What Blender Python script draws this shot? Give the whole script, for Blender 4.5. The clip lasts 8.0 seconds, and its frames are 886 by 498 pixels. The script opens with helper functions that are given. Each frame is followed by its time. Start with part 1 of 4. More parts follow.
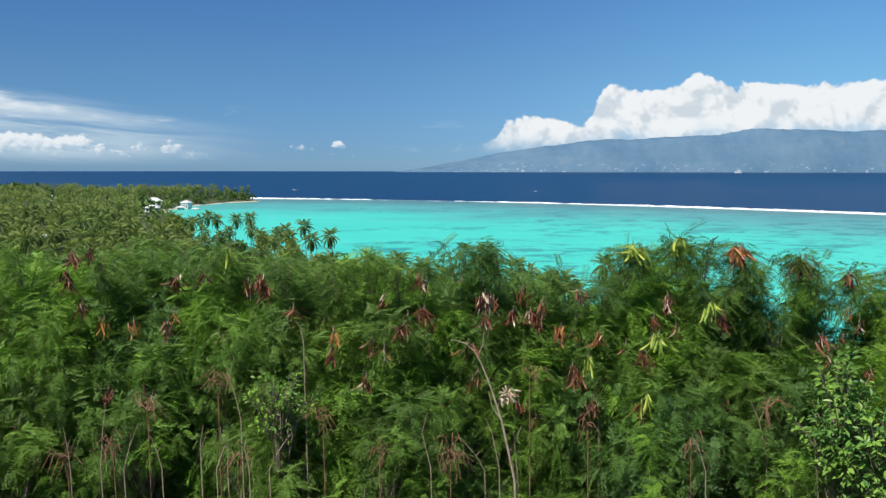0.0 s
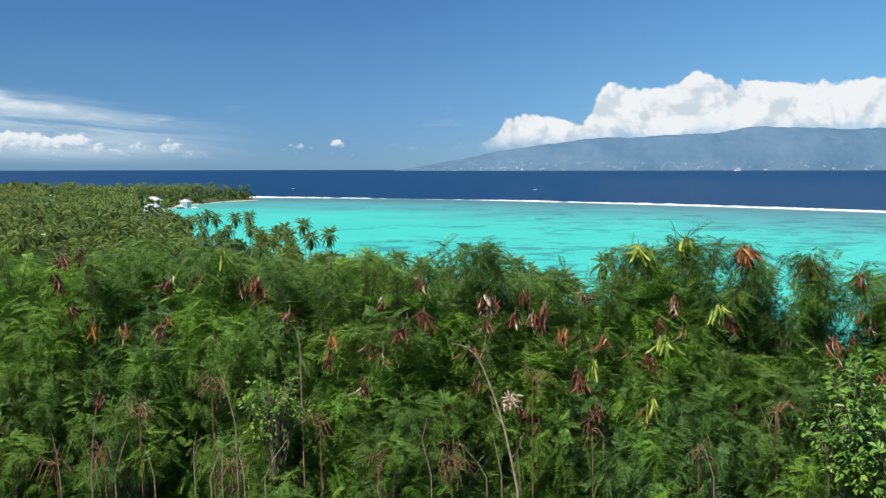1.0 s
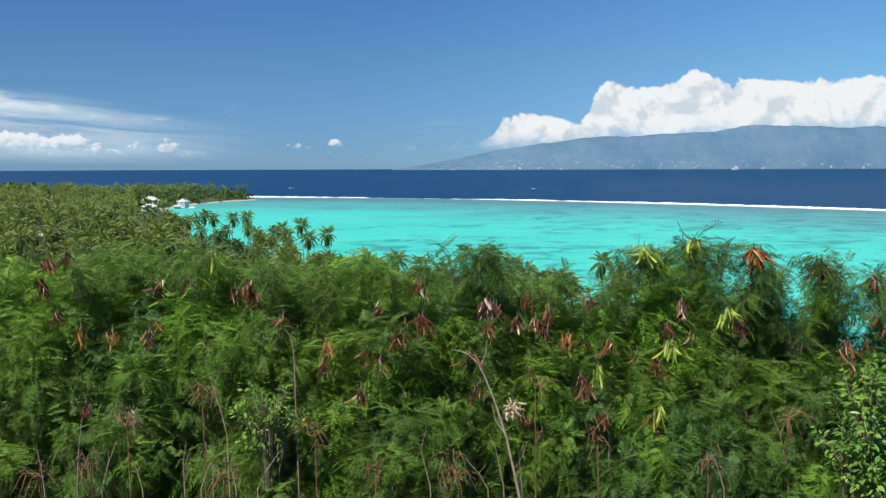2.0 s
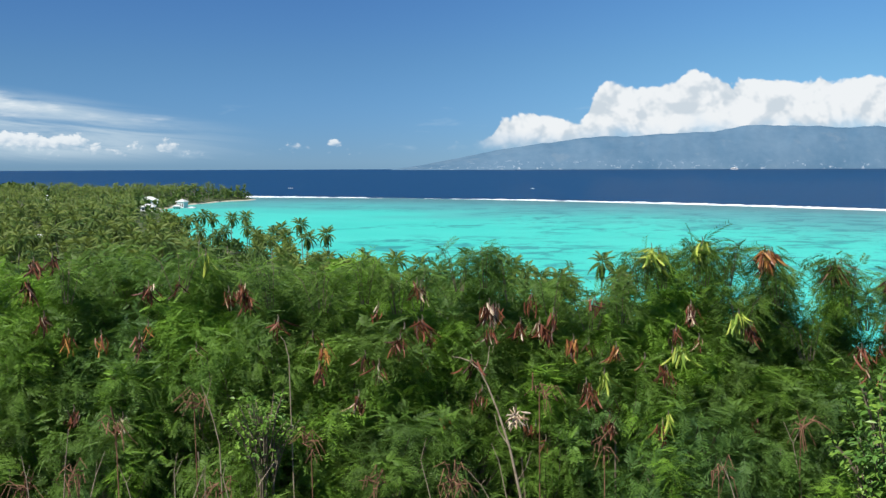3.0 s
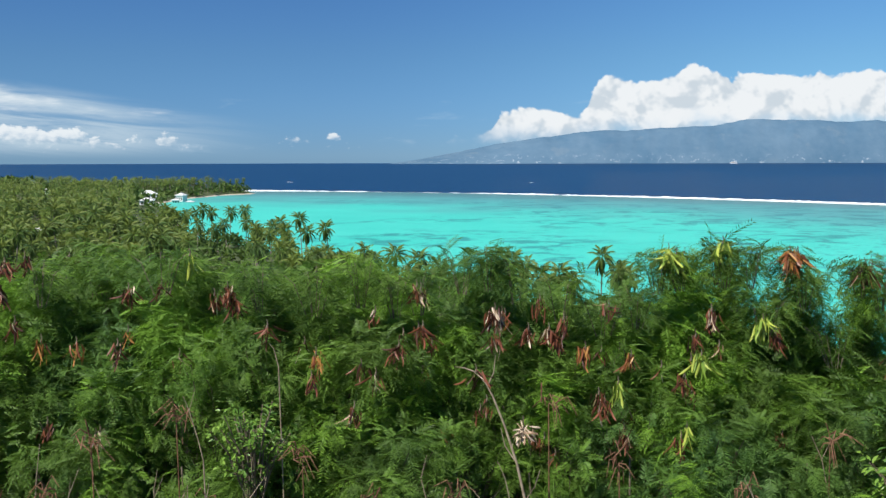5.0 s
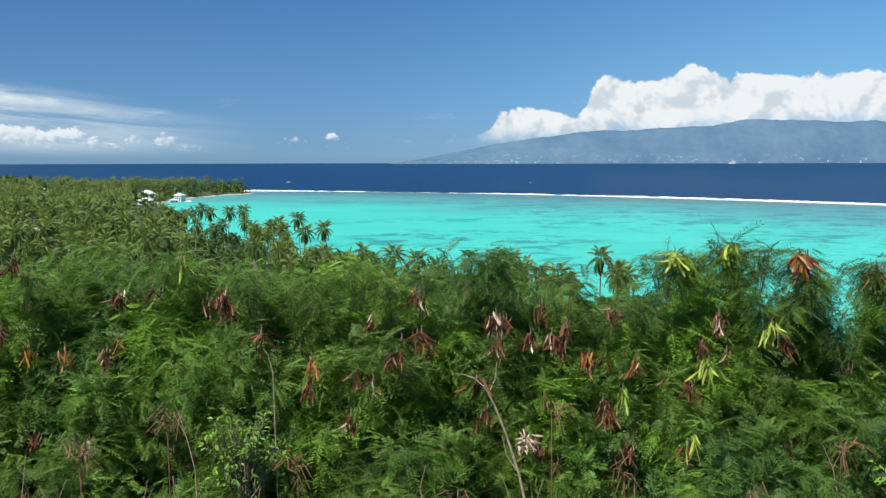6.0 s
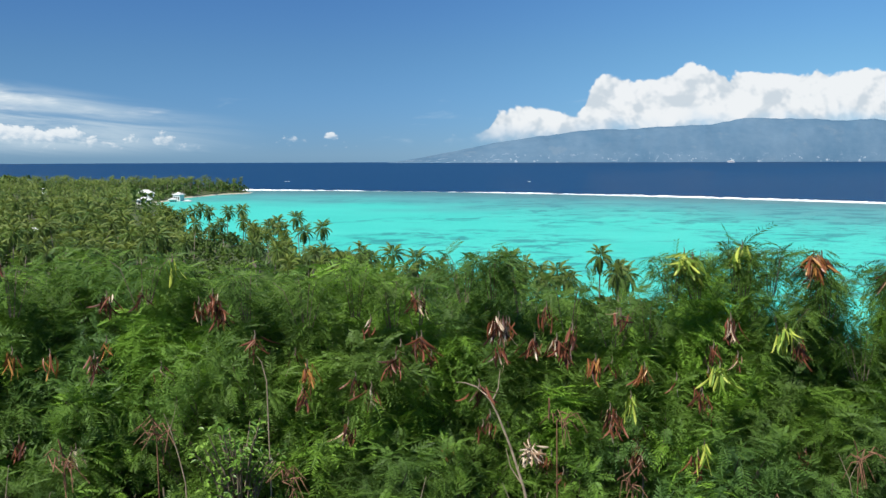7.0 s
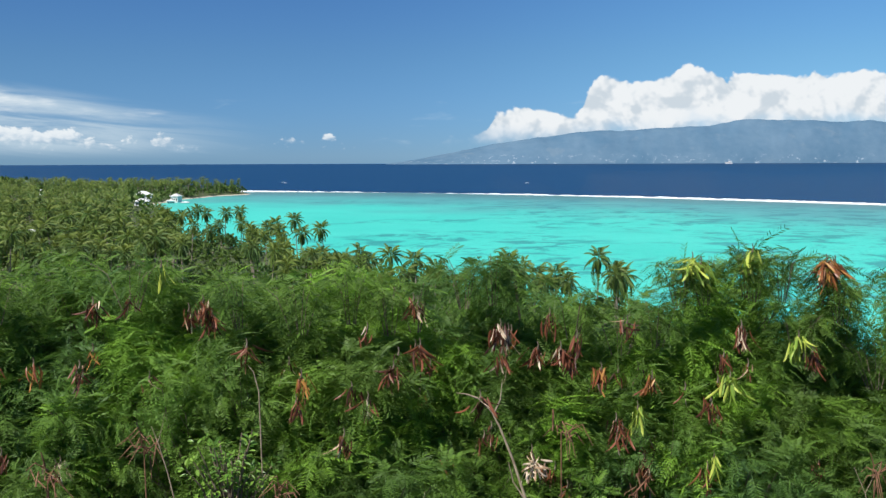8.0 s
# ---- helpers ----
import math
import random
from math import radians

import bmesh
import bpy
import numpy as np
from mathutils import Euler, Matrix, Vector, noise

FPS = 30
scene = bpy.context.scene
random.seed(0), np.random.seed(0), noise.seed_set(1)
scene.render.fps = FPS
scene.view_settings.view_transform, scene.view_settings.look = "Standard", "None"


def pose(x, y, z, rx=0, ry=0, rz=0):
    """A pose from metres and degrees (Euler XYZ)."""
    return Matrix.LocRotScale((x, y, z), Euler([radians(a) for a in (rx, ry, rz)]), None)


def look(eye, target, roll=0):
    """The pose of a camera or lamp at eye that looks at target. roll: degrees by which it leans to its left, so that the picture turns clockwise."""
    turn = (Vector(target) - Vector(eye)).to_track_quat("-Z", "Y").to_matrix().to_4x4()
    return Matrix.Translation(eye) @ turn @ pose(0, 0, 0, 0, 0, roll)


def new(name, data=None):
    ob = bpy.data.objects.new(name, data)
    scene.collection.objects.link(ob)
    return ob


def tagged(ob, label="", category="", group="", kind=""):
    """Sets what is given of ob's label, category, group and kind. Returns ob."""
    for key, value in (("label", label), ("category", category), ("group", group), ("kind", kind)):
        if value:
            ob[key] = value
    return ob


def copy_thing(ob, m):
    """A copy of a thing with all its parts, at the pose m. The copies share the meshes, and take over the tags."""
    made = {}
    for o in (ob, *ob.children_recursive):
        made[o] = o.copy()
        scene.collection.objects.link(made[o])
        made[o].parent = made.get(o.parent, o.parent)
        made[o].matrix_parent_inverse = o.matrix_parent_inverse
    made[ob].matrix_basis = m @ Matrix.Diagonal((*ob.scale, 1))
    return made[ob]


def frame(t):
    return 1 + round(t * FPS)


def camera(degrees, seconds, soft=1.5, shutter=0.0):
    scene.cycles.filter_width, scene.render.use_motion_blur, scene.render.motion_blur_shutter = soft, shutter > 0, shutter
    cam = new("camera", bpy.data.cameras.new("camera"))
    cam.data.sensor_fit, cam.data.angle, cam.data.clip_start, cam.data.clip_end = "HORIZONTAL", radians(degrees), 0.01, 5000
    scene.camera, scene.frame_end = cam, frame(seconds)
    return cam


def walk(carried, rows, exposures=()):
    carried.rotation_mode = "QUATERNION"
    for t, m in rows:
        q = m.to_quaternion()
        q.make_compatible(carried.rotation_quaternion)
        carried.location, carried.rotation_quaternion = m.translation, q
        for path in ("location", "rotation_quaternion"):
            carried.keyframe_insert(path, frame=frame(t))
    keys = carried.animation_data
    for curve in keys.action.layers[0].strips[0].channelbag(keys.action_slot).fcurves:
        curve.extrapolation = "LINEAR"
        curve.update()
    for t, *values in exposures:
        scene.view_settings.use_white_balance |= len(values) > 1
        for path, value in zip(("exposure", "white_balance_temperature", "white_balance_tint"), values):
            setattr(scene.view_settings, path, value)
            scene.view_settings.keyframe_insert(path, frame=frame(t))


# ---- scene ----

# ---------------------------------------------------------------- camera
F = 1990.0            # focal length, for a picture 1568 wide
H = 32.0              # eye height over the sea
cam = camera(2 * math.degrees(math.atan(784 / F)), 8.0, soft=1.42)
# seconds, metres forward, bearing of the strait ahead across and down the picture, lean
ROWS = [
    (0.0, -1.245, 728.8, 301.3, 0.306),
    (0.5, -1.138, 729.2, 300.0, 0.290),
    (1.0, -0.978, 727.3, 298.7, 0.201),
    (1.5, -0.805, 724.2, 297.4, 0.093),
    (3.0, -0.319, 722.2, 297.3, 0.065),
    (3.5, -0.165, 720.5, 296.9, -0.017),
    (4.0, 0.000, 720.0, 292.0, 0.000),
    (4.5, 0.176, 722.0, 286.6, 0.097),
    (6.0, 0.561, 718.4, 286.6, 0.127),
    (6.5, 0.710, 717.6, 286.2, 0.127),
    (7.0, 0.872, 716.5, 284.9, 0.058),
    (7.5, 1.004, 714.3, 286.6, 0.001),
    (8.0, 1.167, 712.9, 287.3, 0.053),
]
LEVEL = 281.0         # height of the true level in the picture at 4 s
path = []
for t, d, fx, fy, rot in ROWS:
    yaw = -math.degrees(math.atan((784 - fx) / F))
    pitch = -math.degrees(math.atan((441 - (LEVEL + fy - 292)) / F))
    path.append((t, pose(0, d, H - d * 0.0055, 90 + pitch, 0.22 - rot, yaw)))
EXPOSURE = 0.33
walk(cam, path, exposures=[(0.0, EXPOSURE), (8.0, EXPOSURE)])


def spot(px, py, d):
    """The place d metres ahead of the eye at 4 s on the line through a point of the picture."""
    p, y = math.atan((441 - LEVEL) / F), math.atan(64 / F)
    v = Vector(((px - 784) / F, 1.0, (441 - py) / F))
    v = Euler((-p, 0, 0)).to_matrix() @ v
    v = Euler((0, 0, -y)).to_matrix() @ v
    v = v / v.y
    return Vector((v.x * d, d, H + v.z * d))


# ---------------------------------------------------------------- world and sun
SUN_EL, SUN_AZ = radians(52), radians(222)      # azimuth clockwise from +y
world = bpy.data.worlds.new("sky")
scene.world = world
world.use_nodes = True
wt = world.node_tree
wt.nodes.clear()


def nd(tree, kind, **kw):
    n = tree.nodes.new(kind)
    for key, value in kw.items():
        if key == "operation":
            n.operation = value
        elif key == "blend":
            n.blend_type = value
        elif key == "data":
            n.data_type = value
        elif key == "ins":
            for k, v in value.items():
                if hasattr(v, "is_linked"):
                    tree.links.new(v, n.inputs[k])
                else:
                    n.inputs[k].default_value = v
    return n


def math_node(tree, op, a, b=0.0, clamp=False):
    n = nd(tree, "ShaderNodeMath", operation=op, ins={0: a, 1: b})
    n.use_clamp = clamp
    return n.outputs[0]


def smooth(tree, value, lo, hi, out_lo=0.0, out_hi=1.0):
    n = tree.nodes.new("ShaderNodeMapRange")
    n.interpolation_type = "SMOOTHSTEP"
    tree.links.new(value, n.inputs[0])
    for i, v in enumerate((lo, hi, out_lo, out_hi)):
        n.inputs[i + 1].default_value = v
    return n.outputs[0]


def mix_col(tree, fac, a, b, blend="MIX"):
    n = tree.nodes.new("ShaderNodeMix")
    n.data_type = "RGBA"
    n.blend_type = blend
    for sock, v in ((n.inputs[0], fac), (n.inputs[6], a), (n.inputs[7], b)):
        if hasattr(v, "is_linked"):
            tree.links.new(v, sock)
        elif isinstance(v, (int, float)):
            sock.default_value = v
        else:
            sock.default_value = (*v, 1.0)
    return n.outputs[2]


def noise_tex(tree, vec, scale, detail=4.0, rough=0.55, distortion=0.0):
    n = nd(tree, "ShaderNodeTexNoise", ins={"Scale": scale, "Detail": detail, "Roughness": rough, "Distortion": distortion})
    if vec is not None:
        tree.links.new(vec, n.inputs["Vector"])
    return n.outputs[0]


SKY_STRENGTH = 0.077
sky = wt.nodes.new("ShaderNodeTexSky")
sky.sky_type = "NISHITA"
sky.sun_disc = False
sky.sun_elevation, sky.sun_rotation = SUN_EL, SUN_AZ
sky.altitude, sky.air_density, sky.dust_density, sky.ozone_density = 10, 1.0, 0.0, 6.0
coords = wt.nodes.new("ShaderNodeTexCoord")
split = nd(wt, "ShaderNodeSeparateXYZ", ins={0: coords.outputs["Generated"]})
ahead = math_node(wt, "MAXIMUM", split.outputs[1], 0.05)
u = math_node(wt, "DIVIDE", split.outputs[0], ahead)
v = math_node(wt, "DIVIDE", split.outputs[2], ahead)
clear = mix_col(wt, 1.0, sky.outputs[0], (0.31, 0.51, 0.77), "MULTIPLY")
clear = mix_col(wt, smooth(wt, v, 0.10, 0.0), clear, mix_col(wt, 1.0, clear, (0.86, 0.97, 1.22), "MULTIPLY"))
clear = mix_col(wt, smooth(wt, u, -0.1, 0.45), clear, mix_col(wt, 1.0, clear, (1.50, 1.44, 1.26), "MULTIPLY"))


def sky_curve(points):
    """A height along the skyline, from picture places (x, y) at 4 s."""
    n = wt.nodes.new("ShaderNodeFloatCurve")
    at = [spot(px, py, 1.0) for px, py in points]
    at = [(min(max((c.x + 0.45) / 1.1, 0.0), 1.0), min(max((c.z - H) * 8 + 0.2, 0.0), 1.0)) for c in at]
    curve = n.mapping.curves[0]
    curve.points[0].location, curve.points[1].location = at[0], at[-1]
    for q in at[1:-1]:
        curve.points.new(*q)
    for q in curve.points:
        q.handle_type = "VECTOR"
    n.mapping.update()
    wt.links.new(math_node(wt, "DIVIDE", math_node(wt, "ADD", u, 0.45), 1.1), n.inputs["Value"])
    return math_node(wt, "DIVIDE", math_node(wt, "SUBTRACT", n.outputs[0], 0.2), 8.0)


def billows(scale, flat, shift=(0.0, 0.0), seed=0.0):
    """Heaped rounded billows, largest first, over the sky."""
    at = nd(wt, "ShaderNodeCombineXYZ", ins={0: math_node(wt, "ADD", u, shift[0]), 1: math_node(wt, "MULTIPLY", math_node(wt, "ADD", v, shift[1]), flat), 2: seed})
    warp = wt.nodes.new("ShaderNodeTexNoise")
    wt.links.new(at.outputs[0], warp.inputs["Vector"])
    warp.inputs["Scale"].default_value, warp.inputs["Detail"].default_value = scale * 0.8, 4.0
    bent = nd(wt, "ShaderNodeVectorMath", ins={0: at.outputs[0], 1: nd(wt, "ShaderNodeVectorMath", operation="SCALE", ins={0: warp.outputs["Color"], "Scale": 0.55 / scale}).outputs[0]})
    vor = wt.nodes.new("ShaderNodeTexVoronoi")
    vor.feature = "SMOOTH_F1"
    wt.links.new(bent.outputs[0], vor.inputs["Vector"])
    vor.inputs["Scale"].default_value, vor.inputs["Detail"].default_value, vor.inputs["Roughness"].default_value, vor.inputs["Smoothness"].default_value = scale, 3.0, 0.6, 0.5
    return math_node(wt, "SUBTRACT", 1.12, vor.outputs["Distance"])


def cloud_layer(under, top, base, scale, flat, ragged, soft_top, soft_base, opacity, lit, shade, relief, seed):
    """A bank of cloud between two skylines, with ragged rounded edges; light from above and the left is mixed into its
    colour.
    """
    a = billows(scale, flat, (0, 0), seed)
    b = billows(scale, flat, (-0.20 / scale, 0.28 / scale / flat), seed)
    top_v, base_v = sky_curve(top), sky_curve(base)
    edge = math_node(wt, "MULTIPLY", a, ragged)
    over = math_node(wt, "SUBTRACT", math_node(wt, "ADD", top_v, edge), v)
    below = math_node(wt, "SUBTRACT", v, math_node(wt, "SUBTRACT", base_v, edge))
    cover = math_node(wt, "MULTIPLY", smooth(wt, over, 0.0, soft_top), smooth(wt, below, 0.0, soft_base))
    cover = math_node(wt, "MULTIPLY", cover, opacity)
    depth = smooth(wt, math_node(wt, "DIVIDE", over, math_node(wt, "MAXIMUM", math_node(wt, "SUBTRACT", top_v, base_v), 0.004)), 0.15, 1.1)
    light = math_node(wt, "ADD", math_node(wt, "MULTIPLY", math_node(wt, "SUBTRACT", a, b), relief), math_node(wt, "SUBTRACT", 0.85, math_node(wt, "MULTIPLY", depth, 0.55)))
    tone = mix_col(wt, smooth(wt, light, 0.0, 1.0), shade, lit)
    ahead_only = smooth(wt, split.outputs[1], 0.1, 0.2)
    return mix_col(wt, math_node(wt, "MULTIPLY", cover, ahead_only), under, tone)


# haze and thin streaks low over the sea
veil_at = nd(wt, "ShaderNodeCombineXYZ", ins={0: math_node(wt, "MULTIPLY", u, 7.0), 1: math_node(wt, "MULTIPLY", math_node(wt, "ADD", v, math_node(wt, "MULTIPLY", u, 0.09)), 85.0), 2: 3.7})
veil = smooth(wt, noise_tex(wt, veil_at.outputs[0], 1.0, 6.0, 0.6, 0.6), 0.24, 0.66)
veil = math_node(wt, "MULTIPLY", veil, smooth(wt, u, -0.10, -0.30))
veil = math_node(wt, "MULTIPLY", veil, smooth(wt, math_node(wt, "ADD", v, math_node(wt, "MULTIPLY", u, 0.16)), 0.014, -0.004))
veil = math_node(wt, "MULTIPLY", veil, smooth(wt, v, -0.004, 0.012))
sky_col = mix_col(wt, math_node(wt, "MULTIPLY", veil, 0.74), clear, (6.0, 7.3, 8.2))
faint_at = nd(wt, "ShaderNodeCombineXYZ", ins={0: math_node(wt, "MULTIPLY", u, 14.0), 1: math_node(wt, "MULTIPLY", v, 70.0), 2: 9.1})
faint = smooth(wt, noise_tex(wt, faint_at.outputs[0], 1.0, 5.0, 0.55, 0.3), 0.62, 0.85, 0.0, 0.35)
faint = math_node(wt, "MULTIPLY", faint, smooth(wt, v, 0.075, 0.04))
sky_col = mix_col(wt, faint, sky_col, (6.0, 7.4, 8.6))
sky_col = cloud_layer(sky_col, [(-600, 120), (-200, 130), (0, 151), (40, 160), (80, 172), (110, 184), (180, 192), (260, 200), (350, 211), (430, 226), (520, 252)],
                      [(-600, 205), (-200, 205), (0, 204), (60, 205), (110, 206), (180, 208), (300, 214), (430, 222), (520, 232)],
                      18.0, 4.5, 0.012, 0.016, 0.016, 0.9, (9.0, 9.5, 9.8), (6.6, 7.6, 8.4), 1.2, 2.0)
sky_col = cloud_layer(sky_col, [(-600, 228), (0, 226), (60, 230), (105, 228), (135, 236), (180, 250), (200, 266), (212, 256), (240, 255), (262, 264), (276, 252), (294, 240), (308, 248), (322, 260), (340, 258), (360, 266),
                                (400, 284), (484, 286), (498, 252), (515, 246), (545, 251), (566, 262), (576, 254), (588, 243), (600, 250), (614, 254), (630, 272), (660, 292), (760, 292), (900, 300)],
                      [(-600, 264), (0, 264), (200, 262), (360, 262), (400, 262), (484, 258), (550, 257), (600, 259), (640, 258), (900, 262)],
                      55.0, 1.7, 0.013, 0.0045, 0.012, 0.9, (8.9, 9.4, 9.7), (6.6, 7.6, 8.5), 1.0, 5.0)
sky_col = cloud_layer(sky_col, [(760, 300), (780, 262), (800, 246), (830, 238), (868, 230), (884, 206), (912, 196), (955, 198), (990, 212), (1028, 212), (1042, 184), (1062, 146), (1090, 140), (1120, 152), (1170, 148), (1205, 136),
                                (1222, 120), (1240, 132), (1300, 139), (1350, 137), (1390, 130), (1412, 136), (1436, 133), (1452, 120), (1475, 132), (1530, 131), (1570, 126), (1700, 128), (1900, 148), (2000, 208)],
                      [(760, 262), (785, 262), (850, 272), (900, 280), (1000, 276), (1200, 262), (1400, 252), (1600, 250), (2000, 260)],
                      25.0, 1.2, 0.0140, 0.0034, 0.030, 1.0, (8.9, 9.25, 9.5), (6.3, 7.1, 7.8), 2.1, 8.0)
back = nd(wt, "ShaderNodeBackground", ins={0: sky_col, 1: SKY_STRENGTH})
out = wt.nodes.new("ShaderNodeOutputWorld")
wt.links.new(back.outputs[0], out.inputs[0])

sun_data = bpy.data.lights.new("sun", "SUN")
sun_data.energy, sun_data.angle, sun_data.color = 5.0, radians(0.55), (1.0, 0.97, 0.90)
sun = new("sun", sun_data)
to_sun = Vector((math.sin(SUN_AZ) * math.cos(SUN_EL), math.cos(SUN_AZ) * math.cos(SUN_EL), math.sin(SUN_EL)))
sun.matrix_world = look(to_sun * 100, (0, 0, 0))


# ---------------------------------------------------------------- materials
def material(name, rough=0.8):
    m = bpy.data.materials.new(name)
    m.use_nodes = True
    tree = m.node_tree
    bsdf = tree.nodes["Principled BSDF"]
    bsdf.inputs["Roughness"].default_value = rough
    return m, tree, bsdf


def position(tree):
    return tree.nodes.new("ShaderNodeNewGeometry").outputs["Position"]


def island_random(tree):
    return tree.nodes.new("ShaderNodeNewGeometry").outputs["Random Per Island"]


def object_random(tree):
    return tree.nodes.new("ShaderNodeObjectInfo").outputs["Random"]


def bump(tree, bsdf, height, strength=0.3, distance=0.02):
    b = nd(tree, "ShaderNodeBump", ins={"Strength": strength, "Distance": distance, "Height": height})
    tree.links.new(b.outputs[0], bsdf.inputs["Normal"])


def leaf_material(name, dark, mid, bright, patch=1.3, glow=0.3, rough=0.55, tint_amount=1.0):
    """Foliage: colour by clump, by leaf and by plant, with light passing through the blades."""
    m, tree, bsdf = material(name, rough)
    patches = noise_tex(tree, position(tree), patch, 3.0)
    a = math_node(tree, "ADD", math_node(tree, "MULTIPLY", patches, 0.9), math_node(tree, "MULTIPLY", island_random(tree), 0.35))
    a = math_node(tree, "ADD", a, math_node(tree, "MULTIPLY", object_random(tree), 0.25))
    base = mix_col(tree, smooth(tree, a, 0.35, 1.0), dark, mid)
    cool = smooth(tree, noise_tex(tree, position(tree), patch * 0.45, 2.0), 0.46, 0.66)
    base = mix_col(tree, math_node(tree, "MULTIPLY", cool, 0.75), base, mix_col(tree, 1.0, base, (0.72, 0.95, 1.7), "MULTIPLY"))
    att = tree.nodes.new("ShaderNodeAttribute")
    att.attribute_name = "young"
    base = mix_col(tree, math_node(tree, "MULTIPLY", att.outputs["Fac"], tint_amount), base, bright)
    tree.links.new(base, bsdf.inputs["Base Color"])
    bsdf.inputs["Specular IOR Level"].default_value = 0.35
    trans = nd(tree, "ShaderNodeBsdfTranslucent", ins={0: mix_col(tree, 0.5, base, bright)})
    mix = nd(tree, "ShaderNodeMixShader", ins={0: glow, 1: bsdf.outputs[0], 2: trans.outputs[0]})
    tree.links.new(mix.outputs[0], tree.nodes["Material Output"].inputs[0])
    return m


def plain_material(name, a, b, scale=6.0, rough=0.85, relief=0.3, by_object=0.0, spec=0.3):
    m, tree, bsdf = material(name, rough)
    n1 = noise_tex(tree, position(tree), scale, 5.0)
    n2 = noise_tex(tree, position(tree), scale * 9, 3.0)
    f = math_node(tree, "ADD", math_node(tree, "MULTIPLY", n1, 0.7), math_node(tree, "MULTIPLY", n2, 0.3))
    if by_object:
        f = math_node(tree, "ADD", f, math_node(tree, "MULTIPLY", math_node(tree, "SUBTRACT", object_random(tree), 0.5), by_object))
    tree.links.new(mix_col(tree, smooth(tree, f, 0.3, 0.7), a, b), bsdf.inputs["Base Color"])
    bsdf.inputs["Specular IOR Level"].default_value = spec
    if relief:
        bump(tree, bsdf, f, relief, 0.05 / scale)
    return m


M_FEATHER = leaf_material("feathery_leaf", (0.042, 0.088, 0.022), (0.118, 0.196, 0.040), (0.22, 0.40, 0.045), patch=1.5, glow=0.36)
M_BROAD = leaf_material("broad_leaf", (0.07, 0.16, 0.03), (0.16, 0.31, 0.05), (0.32, 0.50, 0.08), patch=2.0, rough=0.4)
M_FROND = leaf_material("palm_frond", (0.026, 0.066, 0.011), (0.090, 0.165, 0.024), (0.26, 0.30, 0.05), patch=0.12, glow=0.22, rough=0.6)
M_SCRUB = leaf_material("scrub_leaf", (0.036, 0.078, 0.015), (0.090, 0.155, 0.028), (0.14, 0.21, 0.035), patch=0.08, glow=0.2)
M_BARK = plain_material("grey_brown_bark", (0.10, 0.075, 0.05), (0.26, 0.21, 0.15), 14.0)
M_DRY = plain_material("bleached_dry_wood", (0.20, 0.15, 0.10), (0.42, 0.34, 0.24), 20.0)
M_TRUNK = plain_material("palm_trunk_bark", (0.16, 0.13, 0.10), (0.34, 0.29, 0.23), 2.0)
M_POD_RED = plain_material("dry_red_brown_pod", (0.055, 0.018, 0.009), (0.20, 0.066, 0.032), 22.0, 0.45, 0.3, 0.9, 0.4)
M_POD_ORANGE = plain_material("ripening_orange_pod", (0.20, 0.06, 0.02), (0.42, 0.20, 0.05), 18.0, 0.45, 0.3, 0.9, 0.5)
M_POD_GREEN = plain_material("unripe_yellow_green_pod", (0.16, 0.26, 0.03), (0.40, 0.46, 0.07), 18.0, 0.42, 0.2, 0.8, 0.5)
M_POD_TAN = plain_material("bleached_tan_pod", (0.34, 0.22, 0.13), (0.66, 0.53, 0.38), 20.0, 0.5, 0.3, 0.7, 0.5)
M_WHITE = plain_material("white_painted_wall", (0.66, 0.66, 0.64), (0.80, 0.80, 0.78), 0.8, 0.7, 0.1)
M_ROOF = plain_material("pale_metal_roof", (0.55, 0.55, 0.53), (0.74, 0.74, 0.72), 0.5, 0.5, 0.1)
M_DARK = plain_material("shaded_glass", (0.02, 0.025, 0.03), (0.05, 0.055, 0.06), 1.0, 0.2, 0.0)
M_FOAM = plain_material("breaking_surf", (0.70, 0.76, 0.78), (0.90, 0.92, 0.92), 0.25, 0.9, 0.6)


def ground_material():
    m, tree, bsdf = material("soil_grass_and_coral_sand", 0.95)
    p = position(tree)
    z = nd(tree, "ShaderNodeSeparateXYZ", ins={0: p}).outputs[2]
    soil = mix_col(tree, noise_tex(tree, p, 0.7, 6.0), (0.05, 0.035, 0.022), (0.11, 0.085, 0.05))
    grass = mix_col(tree, noise_tex(tree, p, 0.12, 6.0), (0.035, 0.06, 0.018), (0.10, 0.115, 0.04))
    low = mix_col(tree, smooth(tree, z, 5.0, 12.0), grass, soil)
    sand = mix_col(tree, noise_tex(tree, p, 0.5, 4.0), (0.42, 0.36, 0.27), (0.60, 0.54, 0.43))
    edge = math_node(tree, "ADD", z, math_node(tree, "MULTIPLY", noise_tex(tree, p, 0.08, 3.0), 0.8))
    tree.links.new(mix_col(tree, smooth(tree, edge, 0.8, 1.2), sand, low), bsdf.inputs["Base Color"])
    bump(tree, bsdf, noise_tex(tree, p, 3.0, 5.0), 0.5, 0.1)
    return m


